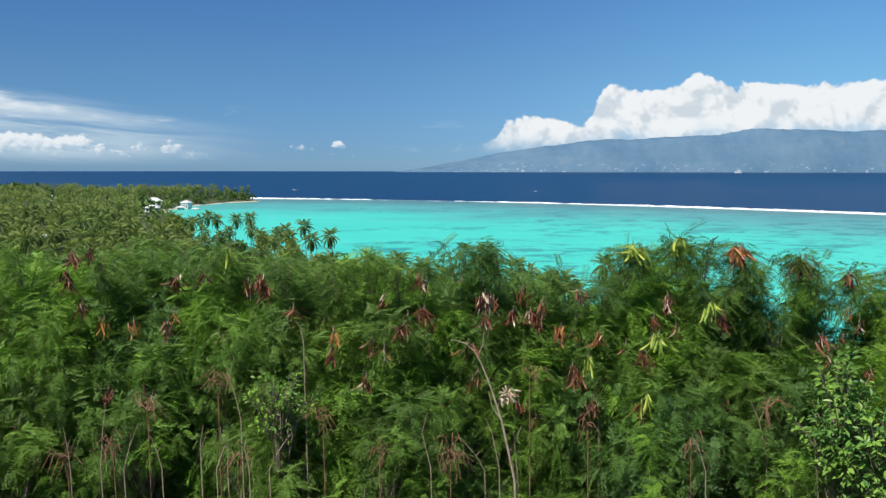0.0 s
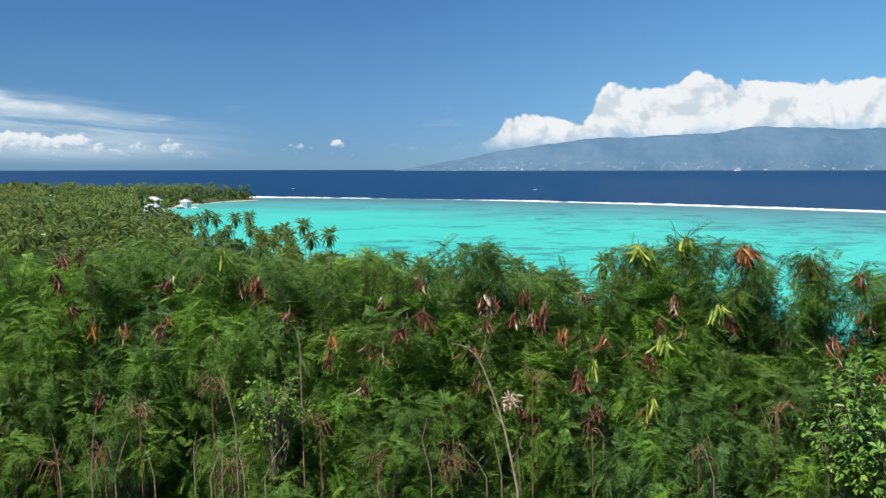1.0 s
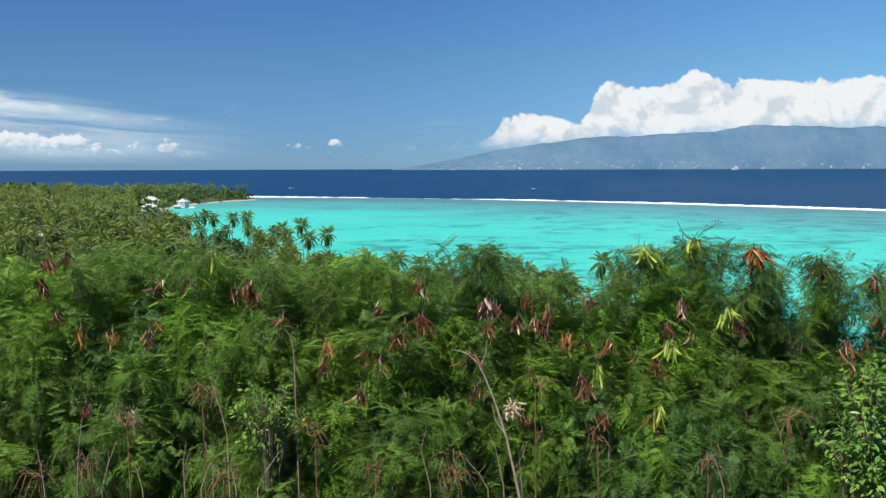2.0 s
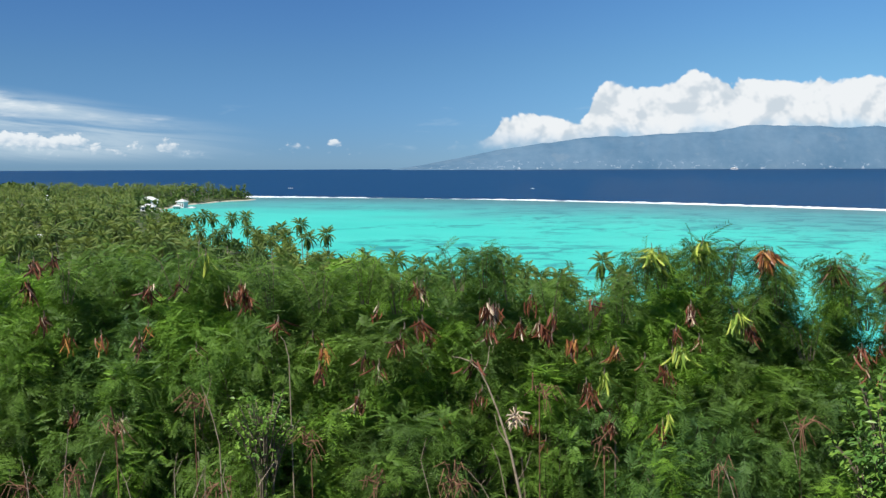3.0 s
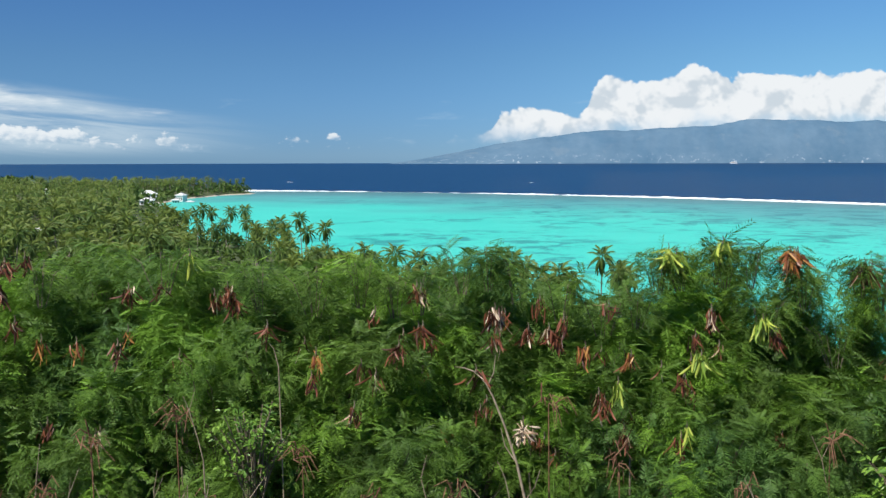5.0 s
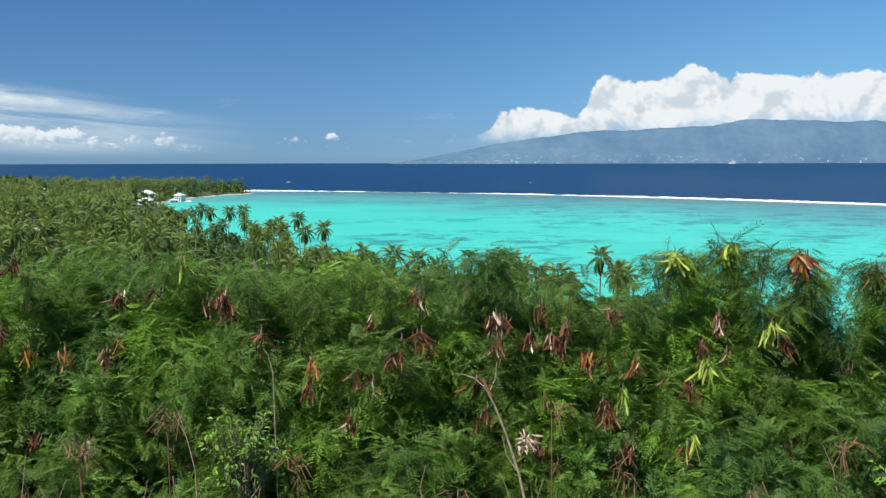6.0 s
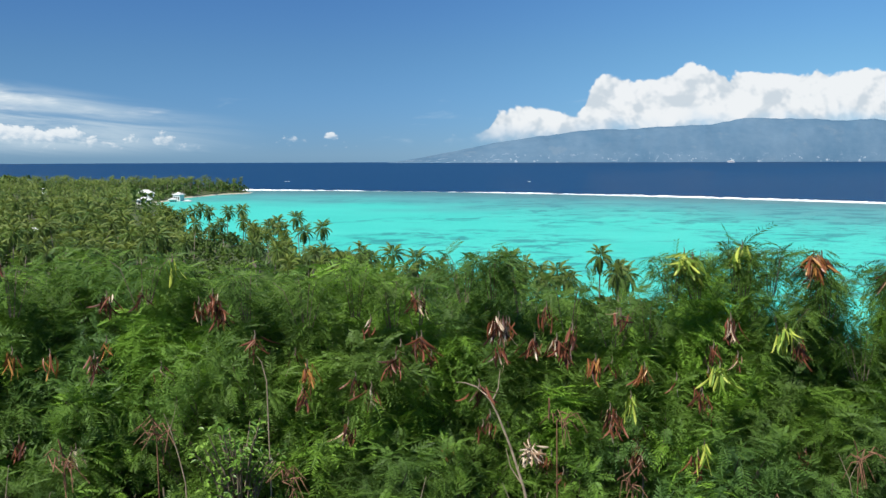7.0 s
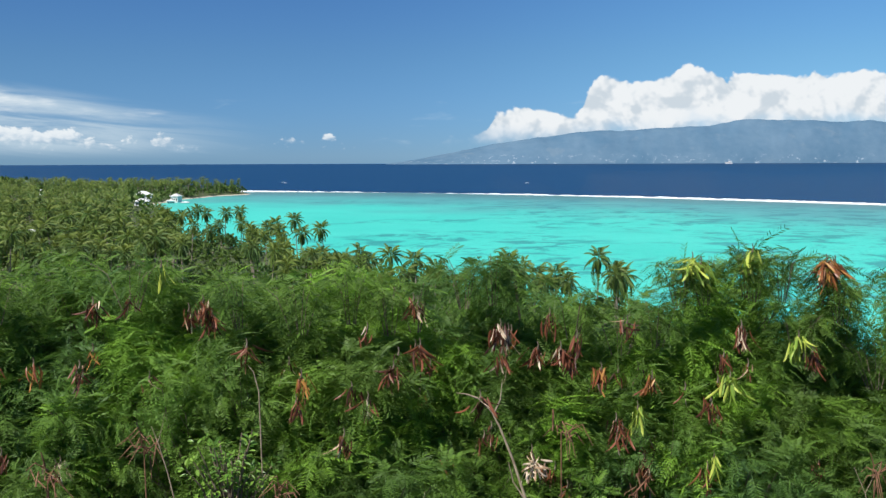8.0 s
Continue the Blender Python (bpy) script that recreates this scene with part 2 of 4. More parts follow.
def sea_material():
    """Open sea beyond the reef, a dull reef flat inside it, then pale sand under clear shallow water with coral patches."""
    m, tree, bsdf = material("sea_water", 0.28)
    p = position(tree)
    s = nd(tree, "ShaderNodeSeparateXYZ", ins={0: p})
    x, y = s.outputs[0], s.outputs[1]
    xa = math_node(tree, "ADD", x, 139.0)
    xb = math_node(tree, "SUBTRACT", x, 126.0)
    r = math_node(tree, "ADD", math_node(tree, "MULTIPLY", xa, -0.494), 1028.0)
    r = math_node(tree, "ADD", r, math_node(tree, "MULTIPLY", math_node(tree, "MULTIPLY", xa, xb), -0.00131))
    d = math_node(tree, "SUBTRACT", y, r)
    big = noise_tex(tree, p, 0.012, 5.0, 0.6)
    dn = math_node(tree, "ADD", d, math_node(tree, "MULTIPLY", math_node(tree, "SUBTRACT", big, 0.5), 420.0))
    dn = math_node(tree, "ADD", dn, math_node(tree, "MULTIPLY", x, 0.25))
    sand = mix_col(tree, noise_tex(tree, p, 0.02, 4.0), (0.034, 0.475, 0.375), (0.095, 0.62, 0.50))
    flat = mix_col(tree, noise_tex(tree, p, 0.03, 6.0, 0.7), (0.06, 0.23, 0.235), (0.125, 0.42, 0.39))
    lagoon = mix_col(tree, smooth(tree, dn, -420.0, -110.0), sand, flat)
    coral = smooth(tree, noise_tex(tree, p, 0.050, 6.0, 0.70, 0.6), 0.51, 0.58)
    heads = smooth(tree, noise_tex(tree, p, 0.21, 4.0, 0.6, 0.4), 0.60, 0.66)      # single coral heads
    zone_at = math_node(tree, "ADD", noise_tex(tree, p, 0.0085, 3.0), math_node(tree, "MULTIPLY", x, 0.0010))
    zone = smooth(tree, zone_at, 0.47, 0.60)
    off = math_node(tree, "POWER", math_node(tree, "ABSOLUTE", math_node(tree, "SUBTRACT", y, 410.0)), 2.0)
    off = math_node(tree, "ADD", off, math_node(tree, "MULTIPLY", math_node(tree, "POWER", math_node(tree, "ABSOLUTE", math_node(tree, "SUBTRACT", x, 22.0)), 2.0), 2.2))
    garden = smooth(tree, off, 9500.0, 1500.0)      # a coral garden off the near shore
    coral = math_node(tree, "MULTIPLY", coral, math_node(tree, "MAXIMUM", zone, garden))
    heads = math_node(tree, "MULTIPLY", heads, math_node(tree, "MAXIMUM", math_node(tree, "MULTIPLY", zone, 0.8), garden))
    coral = math_node(tree, "MULTIPLY", math_node(tree, "MAXIMUM", coral, heads), 0.66)
    lagoon = mix_col(tree, coral, lagoon, (0.030, 0.155, 0.165))
    rim = mix_col(tree, noise_tex(tree, p, 0.06, 5.0), (0.055, 0.15, 0.165), (0.115, 0.26, 0.25))
    lagoon = mix_col(tree, smooth(tree, d, -150.0, -40.0), lagoon, rim)
    swell = nd(tree, "ShaderNodeVectorMath", operation="MULTIPLY", ins={0: p, 1: (1.0, 3.0, 1.0)}).outputs[0]
    deep = mix_col(tree, noise_tex(tree, swell, 0.010, 7.0, 0.7), (0.0015, 0.023, 0.078), (0.006, 0.046, 0.116))
    colour = mix_col(tree, smooth(tree, d, -6.0, 12.0), lagoon, deep)
    tree.links.new(colour, bsdf.inputs["Base Color"])
    bsdf.inputs["Specular IOR Level"].default_value = 0.05
    bsdf.inputs["IOR"].default_value = 1.15
    bump(tree, bsdf, noise_tex(tree, p, 0.35, 5.0), 0.35, 0.6)
    return m


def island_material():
    m, tree, bsdf = material("haze_blue_slopes", 1.0)
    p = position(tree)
    # haze of the distance is mixed into these blue-grey slope and town colours
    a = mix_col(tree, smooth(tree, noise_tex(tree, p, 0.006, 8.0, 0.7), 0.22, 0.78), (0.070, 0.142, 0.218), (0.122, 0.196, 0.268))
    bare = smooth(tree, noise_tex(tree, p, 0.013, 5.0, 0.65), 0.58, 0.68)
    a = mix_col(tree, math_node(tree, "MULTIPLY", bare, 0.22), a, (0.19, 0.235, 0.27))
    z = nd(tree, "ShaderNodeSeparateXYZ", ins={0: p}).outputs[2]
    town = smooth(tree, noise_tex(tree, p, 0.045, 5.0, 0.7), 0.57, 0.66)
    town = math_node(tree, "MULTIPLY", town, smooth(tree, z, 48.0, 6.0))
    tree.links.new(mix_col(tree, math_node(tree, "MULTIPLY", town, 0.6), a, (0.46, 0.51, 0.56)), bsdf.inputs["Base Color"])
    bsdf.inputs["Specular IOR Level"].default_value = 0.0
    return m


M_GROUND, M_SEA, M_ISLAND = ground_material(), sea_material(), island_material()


# ---------------------------------------------------------------- mesh tools
def mesh_of(name, verts, faces, mat, young=None, smooth_faces=False):
    """A mesh from an array of points and arrays of equal-sided faces."""
    verts = np.asarray(verts, dtype=np.float32).reshape(-1, 3)
    faces = np.asarray(faces, dtype=np.int32)
    n, k = faces.shape
    me = bpy.data.meshes.new(name)
    me.vertices.add(len(verts))
    me.vertices.foreach_set("co", verts.ravel())
    me.loops.add(n * k)
    me.loops.foreach_set("vertex_index", faces.ravel())
    me.polygons.add(n)
    me.polygons.foreach_set("loop_start", np.arange(0, n * k, k, dtype=np.int32))
    me.polygons.foreach_set("use_smooth", np.full(n, smooth_faces, dtype=bool))
    me.materials.append(mat)
    if young is not None:
        me.attributes.new("young", "FLOAT", "POINT").data.foreach_set("value", np.asarray(young, dtype=np.float32))
    me.update(calc_edges=True)
    return me


def part(name, me, parent, label="", m=None):
    ob = new(name, me)
    ob.parent = parent
    if m is not None:
        ob.matrix_basis = m
    if label:
        tagged(ob, label)
    return ob


def tube(points, radii, sides=6):
    """A round stalk along points: points and quads."""
    pts = np.array([list(p) for p in points], dtype=float)
    n = len(pts)
    tang = np.gradient(pts, axis=0)
    tang /= np.linalg.norm(tang, axis=1)[:, None] + 1e-9
    ref = np.where(np.abs(tang[:, 2:3]) > 0.9, np.array([[1.0, 0, 0]]), np.array([[0, 0, 1.0]]))
    a = np.cross(tang, ref)
    a /= np.linalg.norm(a, axis=1)[:, None] + 1e-9
    b = np.cross(tang, a)
    ang = np.linspace(0, 2 * np.pi, sides, endpoint=False)
    r = np.asarray(radii, dtype=float)[:, None, None]
    ring = pts[:, None, :] + r * (a[:, None, :] * np.cos(ang)[None, :, None] + b[:, None, :] * np.sin(ang)[None, :, None])
    i, j = np.meshgrid(np.arange(n - 1), np.arange(sides), indexing="ij")
    k = (j + 1) % sides
    f = np.stack([i * sides + j, i * sides + k, (i + 1) * sides + k, (i + 1) * sides + j], axis=-1).reshape(-1, 4)
    return ring.reshape(-1, 3), f


def join(pieces):
    """Points and faces of several pieces as one."""
    vs, fs, at = [], [], 0
    for v_, f_ in pieces:
        vs.append(v_)
        fs.append(f_ + at)
        at += len(v_)
    return np.concatenate(vs), np.concatenate(fs)


def turns(rng, direction, spin):
    """Frames (rows: along, side, up) for leaves that point along given directions."""
    d = direction / (np.linalg.norm(direction, axis=1)[:, None] + 1e-9)
    up = np.tile(np.array([[0, 0, 1.0]]), (len(d), 1)) + rng.normal(0, spin, d.shape)
    s = np.cross(up, d)
    s /= np.linalg.norm(s, axis=1)[:, None] + 1e-9
    w = np.cross(d, s)
    return np.stack([d, s, w], axis=1)


def lozenge(base, along, side, length, width):
    return np.array([base, base + along * length * 0.45 + side * width / 2, base + along * length, base + along * length * 0.45 - side * width / 2])


def feather_leaf(pairs, length, pinna, width, droop, rng):
    """A twice-feathered leaf along x: paired feathers on a bending stalk."""
    quads = []
    def stalk(s):
        return np.array([s * length, 0, -droop * length * s * s])
    for i in range(pairs):
        s = 0.25 + 0.75 * i / (pairs - 1)
        for sign in (1, -1):
            a = radians(rng.uniform(50, 72))
            along = np.array([math.cos(a), sign * math.sin(a), -rng.uniform(0.15, 0.5)])
            along /= np.linalg.norm(along)
            side = np.cross(along, np.array([0, 0, 1.0]))
            side /= np.linalg.norm(side)
            side[2] += rng.uniform(-0.4, 0.4)
            k = pinna * (1.0 - 0.35 * abs(s - 0.6))
            quads.append(lozenge(stalk(s), along, side, k, width))
    quads.append(np.array([stalk(0), stalk(0.5) + [0, 0.003, 0], stalk(1), stalk(0.5) - [0, 0.003, 0]]))
    return np.array(quads)


def blade_leaf(length, width):
    """A plain oval leaf folded a little along its rib: two quads."""
    p = lambda x, y, z: [x * length, y * width / 2, z * length]
    return np.array([[p(0, 0, 0), p(0.35, 0.9, 0.07), p(0.7, 0.75, 0.03), p(1, 0, -0.12)], [p(0, 0, 0), p(1, 0, -0.12), p(0.7, -0.75, 0.03), p(0.35, -0.9, 0.07)]])


def scatter_leaves(templates, where, direction, size, rng, spin=0.35):
    """Leaves at given places and directions, as one array of quads."""
    pick = rng.integers(0, len(templates), len(where))
    frames = turns(rng, direction, spin)
    res = []
    owner = []
    for k, tpl in enumerate(templates):
        idx = np.nonzero(pick == k)[0]
        if len(idx) == 0:
            continue
        q = np.einsum("qvc,ncd->nqvd", tpl, frames[idx]) * size[idx][:, None, None, None] + where[idx][:, None, None, :]
        res.append(q.reshape(-1, 4, 3))
        owner.append(np.repeat(idx, len(tpl)))
    return np.concatenate(res), np.concatenate(owner)


def quads_mesh(name, quads, mat, young=None):
    n = len(quads)
    return mesh_of(name, quads.reshape(-1, 3), np.arange(n * 4).reshape(n, 4), mat, None if young is None else np.repeat(young, 4))


# ---------------------------------------------------------------- sea, land, distance
def build_sea():
    rings = np.concatenate([[0.0], np.geomspace(60, 4780, 46)])
    seg = 192
    a = np.linspace(0, 2 * np.pi, seg, endpoint=False)
    v_ = np.stack([rings[:, None] * np.cos(a), rings[:, None] * np.sin(a), np.zeros((len(rings), seg))], axis=-1).reshape(-1, 3)
    i, j = np.meshgrid(np.arange(len(rings) - 1), np.arange(seg), indexing="ij")
    k = (j + 1) % seg
    f = np.stack([i * seg + j, (i + 1) * seg + j, (i + 1) * seg + k, i * seg + k], axis=-1).reshape(-1, 4)
    return tagged(new("water", mesh_of("water", v_, f, M_SEA, smooth_faces=True)), "turquoise lagoon inside a reef and dark blue open sea", "sea", kind="structure")


SHORE = [(1000, -300), (420, -40), (300, 40), (200, 90), (120, 140), (75, 172), (50, 205), (25, 240), (0, 285), (-25, 330), (-60, 400), (-98, 460),
         (-108, 535), (-140, 650), (-168, 760), (-165, 850), (-150, 920), (-128, 960), (-142, 992), (-220, 1020), (-330, 1045), (-600, 1060), (-1300, 1010),
         (-1300, -700), (1000, -700)]


def shore_distance(x, y):
    """Metres inland of the shore; minus: out at sea."""
    best = np.full(x.shape, 1e9)
    inside = np.zeros(x.shape, dtype=bool)
    for (x0, y0), (x1, y1) in zip(SHORE, SHORE[1:] + SHORE[:1]):
        dx, dy = x1 - x0, y1 - y0
        t = np.clip(((x - x0) * dx + (y - y0) * dy) / (dx * dx + dy * dy), 0, 1)
        best = np.minimum(best, np.hypot(x - x0 - t * dx, y - y0 - t * dy))
        cross = (y0 > y) != (y1 > y)
        inside ^= cross & (x < (x1 - x0) * (y - y0) / ((y1 - y0) if y1 != y0 else 1e-9) + x0)
    return np.where(inside, best, -best)


def land_height(x, y):
    s = shore_distance(x, y)
    z = np.where(s > 0, 2.4 * (1 - np.exp(-s / 5.0)), np.maximum(s * 0.12, -5.0))
    r = np.where(y > 0, np.hypot(x * 0.45, y), np.abs(x) * 0.45)
    t = np.clip((r - 2.0) / 70.0, 0, 1)
    hill = (H - 4.8) * (1 - t) ** 1.25
    return z + hill * np.clip(s / 25.0, 0, 1) + 0.25 * np.sin(x * 0.31 + 1.7 * np.sin(y * 0.23)) * np.clip((r - 6) / 20, 0, 1)


def build_ground():
    xs = np.concatenate([np.linspace(-1400, -320, 28), np.linspace(-300, -64, 48), np.linspace(-60, 60, 90), np.linspace(64, 300, 40), np.linspace(330, 1000, 14)])
    ys = np.concatenate([np.linspace(-700, -40, 12), np.linspace(-30, 80, 90), np.linspace(84, 400, 80), np.linspace(408, 1080, 84)])
    x, y = np.meshgrid(xs, ys, indexing="ij")
    v_ = np.stack([x, y, land_height(x, y)], axis=-1).reshape(-1, 3)
    i, j = np.meshgrid(np.arange(len(xs) - 1), np.arange(len(ys) - 1), indexing="ij")
    n = len(ys)
    f = np.stack([i * n + j, (i + 1) * n + j, (i + 1) * n + j + 1, i * n + j + 1], axis=-1).reshape(-1, 4)
    return tagged(new("ground", mesh_of("ground", v_, f, M_GROUND, smooth_faces=True)), "brown soil hillside falling to a flat green coast", "ground", kind="structure")


def land_z(x, y):
    return float(land_height(np.array([float(x)]), np.array([float(y)]))[0])


def reef_y(x):
    return 1028 - 0.494 * (x + 139) - 0.00131 * (x + 139) * (x - 126)


def build_surf():
    """The broken white line of surf on the reef edge, in long heaped lengths."""
    rng = np.random.default_rng(5)
    xs = np.arange(-150, 420, 1.5)
    n = len(xs)
    w = np.zeros(n)
    for i, x in enumerate(xs):
        k = noise.fractal(Vector((x * 0.012, 3.3, 0)), 1.0, 2.0, 4)
        w[i] = max(0.25, 2.2 + 6.0 * k + 3.5 * noise.noise(Vector((x * 0.11, 8.1, 0))) + 5.0 * min(max((x - 84) / 12, 0), 1))
    rows = []
    for side, hgt in ((-1.0, 0.03), (-0.35, 0.35), (0.1, 0.8), (0.5, 0.5), (1.0, 0.02)):
        yy = np.array([reef_y(x) for x in xs]) + side * w * 0.65 + rng.normal(0, 0.8, n)
        rows.append(np.stack([xs, yy, hgt * np.minimum(w, 7) * 0.2 * rng.uniform(0.75, 1.2, n) + 0.03], axis=-1))
    v_ = np.stack(rows, axis=0).reshape(-1, 3)
    i, j = np.meshgrid(np.arange(4), np.arange(n - 1), indexing="ij")
    f = np.stack([i * n + j, i * n + j + 1, (i + 1) * n + j + 1, (i + 1) * n + j], axis=-1).reshape(-1, 4)
    return tagged(new("surf", mesh_of("surf", v_, f, M_FOAM)), "long white line of surf breaking along the reef edge", "surf", kind="stuff")


def build_island():
    """A long mountain island far across the strait: a gentle left shoulder rising to the right."""
    top = [(690, 0), (720, 4), (760, 12), (800, 22), (850, 32), (900, 42), (950, 50), (1000, 58), (1050, 64), (1100, 66), (1200, 71), (1260, 74), (1320, 82),
           (1400, 84), (1450, 86), (1520, 82), (1600, 80), (1750, 74), (1950, 40), (2100, 0)]
    px = np.linspace(690, 2100, 360)
    hgt = np.interp(px, [p for p, _ in top], [h_ for _, h_ in top])
    D0 = 4380.0
    rows = []
    for k in range(26):
        t = k / 25
        dist = D0 + 200 * t
        row = []
        for p, hh in zip(px, hgt):
            x = (p - 720) / F * dist
            ridge = noise.fractal(Vector((p * 0.012, t * 1.2, 0.3)), 0.9, 2.1, 6)
            gully = abs(noise.noise(Vector((p * 0.035 + 0.4 * t, t * 0.7, 5.1))))
            prof = (1 - (1 - t) ** 1.7)
            z = hh * 2.08 * prof * (1 + 0.04 * ridge) + (ridge * 7 - gully * 11) * prof * (1 - 0.6 * t) * min(1, hh / 30)
            row.append((x, dist, max(z, -2.0) if k else -2.0))
        rows.append(row)
    v_ = np.array(rows).reshape(-1, 3)
    n = len(px)
    i, j = np.meshgrid(np.arange(25), np.arange(n - 1), indexing="ij")
    f = np.stack([i * n + j, i * n + j + 1, (i + 1) * n + j + 1, (i + 1) * n + j], axis=-1).reshape(-1, 4)
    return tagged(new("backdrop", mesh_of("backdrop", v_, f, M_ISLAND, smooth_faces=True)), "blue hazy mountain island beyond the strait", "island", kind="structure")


build_sea()
build_ground()
build_surf()
build_island()


# ---------------------------------------------------------------- palms
def frond_quads(rng, length, droop, pairs, width, hang):
    """An arching frond along x with drooping leaflets on both sides."""
    quads = []
    def rib(s):
        return np.array([length * (s - 0.30 * s * s), 0, length * (0.24 * s - droop * s * s)])
    for i in range(pairs):
        s = 0.16 + 0.84 * (i + 0.5) / pairs
        k = length * 0.24 * math.sin(math.pi * (0.12 + 0.8 * s)) + 0.12
        for sign in (1, -1):
            along = np.array([0.55, sign * 0.85, -hang * rng.uniform(0.7, 1.3)])
            along /= np.linalg.norm(along)
            side = np.array([0.85, -sign * 0.4, 0.15])
            quads.append(lozenge(rib(s), along, side, k * rng.uniform(0.8, 1.1), width))
    for i in range(4):
        a, b = rib(i / 4), rib((i + 1) / 4)
        w = np.array([0, 0.045, 0])
        quads.append(np.array([a - w, a + w, b + w * 0.8, b - w * 0.8]))
    return np.array(quads)


def crown_quads(rng, fronds, pairs, width):
    quads, young = [], []
    for i in range(fronds):
        s = (i + 0.5) / fronds
        lift = radians(80 - 150 * s + rng.uniform(-10, 10))
        q = frond_quads(rng, rng.uniform(2.7, 3.6), rng.uniform(0.55, 0.8) + 0.15 * s, pairs, width, rng.uniform(0.9, 1.6))
        az = i * 2.399 + rng.uniform(-0.25, 0.25)
        rot = np.array((Euler((0, 0, az)).to_matrix() @ Euler((0, -lift, 0)).to_matrix()))
        quads.append(q @ rot.T)
        dead = 0.9 if (s > 0.86 and rng.random() < 0.5) else rng.uniform(0, 0.3) + 0.25 * (s < 0.25)
        young.append(np.full(len(q), dead))
    return np.concatenate(quads), np.concatenate(young)


def trunk_points(rng, height, bend):
    a = rng.uniform(0, 6.28)
    s = np.linspace(0, 1, 9)
    off = bend * (s ** 1.6)
    return np.stack([np.cos(a) * off, np.sin(a) * off, s * height], axis=-1)


def palm_kind(rng, height, bend, single_fronds):
    thing = new("coconut_palm")
    pts = trunk_points(rng, height, bend)
    radii = np.interp(np.linspace(0, 1, 9), [0, 0.08, 1], [0.24, 0.16, 0.11])
    part("trunk", mesh_of("trunk", *tube(pts, radii, 7), M_TRUNK, smooth_faces=True), thing, "slender grey ringed trunk")
    top = Matrix.Translation(pts[-1])
    if single_fronds:
        kinds = [quads_mesh("frond", frond_quads(rng, 3.6, d, 17, 0.15, hg), M_FROND, np.full(17 * 2 + 4, yy)) for d, hg, yy in ((0.55, 1.1, 0.3), (0.72, 1.5, 0.12), (0.85, 1.9, 0.03), (0.8, 2.0, 0.75))]
        for i in range(32):
            s = (i + 0.5) / 32
            lift = radians(82 - 158 * s + rng.uniform(-8, 8))
            kind_ = kinds[0] if s < 0.3 else kinds[1] if s < 0.6 else kinds[3] if (s > 0.85 and rng.random() < 0.6) else kinds[2]
            part("frond", kind_, thing, "", top @ (Euler((0, 0, i * 2.399 + rng.uniform(-0.2, 0.2))).to_matrix() @ Euler((0, -lift, 0)).to_matrix()).to_4x4() @ Matrix.Scale(rng.uniform(0.85, 1.12), 4))
    else:
        q, yy = crown_quads(rng, 30, 12, 0.17)
        part("crown", quads_mesh("crown", q, M_FROND, yy), thing, "", top)
    return thing, pts[-1]


def rot_z(a):
    return Matrix.Rotation(a, 4, "Z")


prng = np.random.default_rng(21)
# palms that stand out by the shore: picture place of the crown at 4 s, distance
SHORE_PALMS = [(575, 410, 300), (529, 393, 322), (542, 416, 300), (432, 377, 385), (408, 380, 380), (434, 398, 372), (358, 376, 395), (374, 381, 405), (381, 412, 350),
               (481, 408, 318), (503, 412, 306), (464, 418, 330), (578, 454, 250), (556, 464, 244), (612, 470, 236), (698, 456, 236), (740, 466, 220), (1064, 462, 208),
               (1108, 494, 186), (988, 490, 190), (905, 468, 208), (330, 385, 380), (309, 388, 372), (640, 474, 226), (775, 498, 200), (955, 492, 192), (395, 402, 362), (494, 400, 322), (594, 466, 240),
               (660, 468, 230), (350, 424, 332), (330, 430, 322), (300, 420, 335)]
for px, py, d in SHORE_PALMS:
    c = spot(px, py, d)
    zg = land_z(c.x, c.y) - 0.2
    thing, tip = palm_kind(prng, max(3.0, c.z - zg), prng.uniform(0.3, 1.6), True)
    thing.matrix_basis = Matrix.Translation((c.x - tip[0], c.y - tip[1], zg))
    tagged(thing, "tall coconut palm with drooping green fronds by the lagoon", "palm tree", "coconut palms on the shore")

kinds = [palm_kind(prng, h_, b_, False)[0] for h_, b_ in ((8.5, 0.8), (10.5, 1.4), (12, 0.5), (13.5, 1.8), (11, 2.4))]
for k in kinds:
    tagged(k, "coconut palm in the dense grove on the coastal flat", "palm tree", "coconut palms in the grove")
# gaps in the grove in front of the houses: bearing, distance, half width
SIGHT = [(-0.230, 780, 0.012), (-0.201, 800, 0.012), (-0.3176, 900, 0.004), (-0.324, 420, 0.006)]
grove = []
tries = 0
while len(grove) < 1150 and tries < 60000:
    tries += 1
    y = 230 + (1060 - 230) * prng.random() ** 1.25
    x = y * prng.uniform(-0.42, 0.06)
    s = float(shore_distance(np.array([x]), np.array([y]))[0])
    if s < 5 or (y < 640 and x > -0.205 * y) or any(abs(x / y - hx) < hw and hd - 480 < y < hd + 12 for hx, hd, hw in SIGHT):
        continue
    if any((x - a) ** 2 + (y - b) ** 2 < (13 if y < 500 else 24) for a, b in grove):
        continue
    if min(abs(x + 186 - 0), 99) < 14 and abs(y - 800) < 26:
        continue
    grove.append((x, y))
grove.sort(key=lambda p: p[1])
first = {}
far_quads, far_young, far_trunks = [], [], []
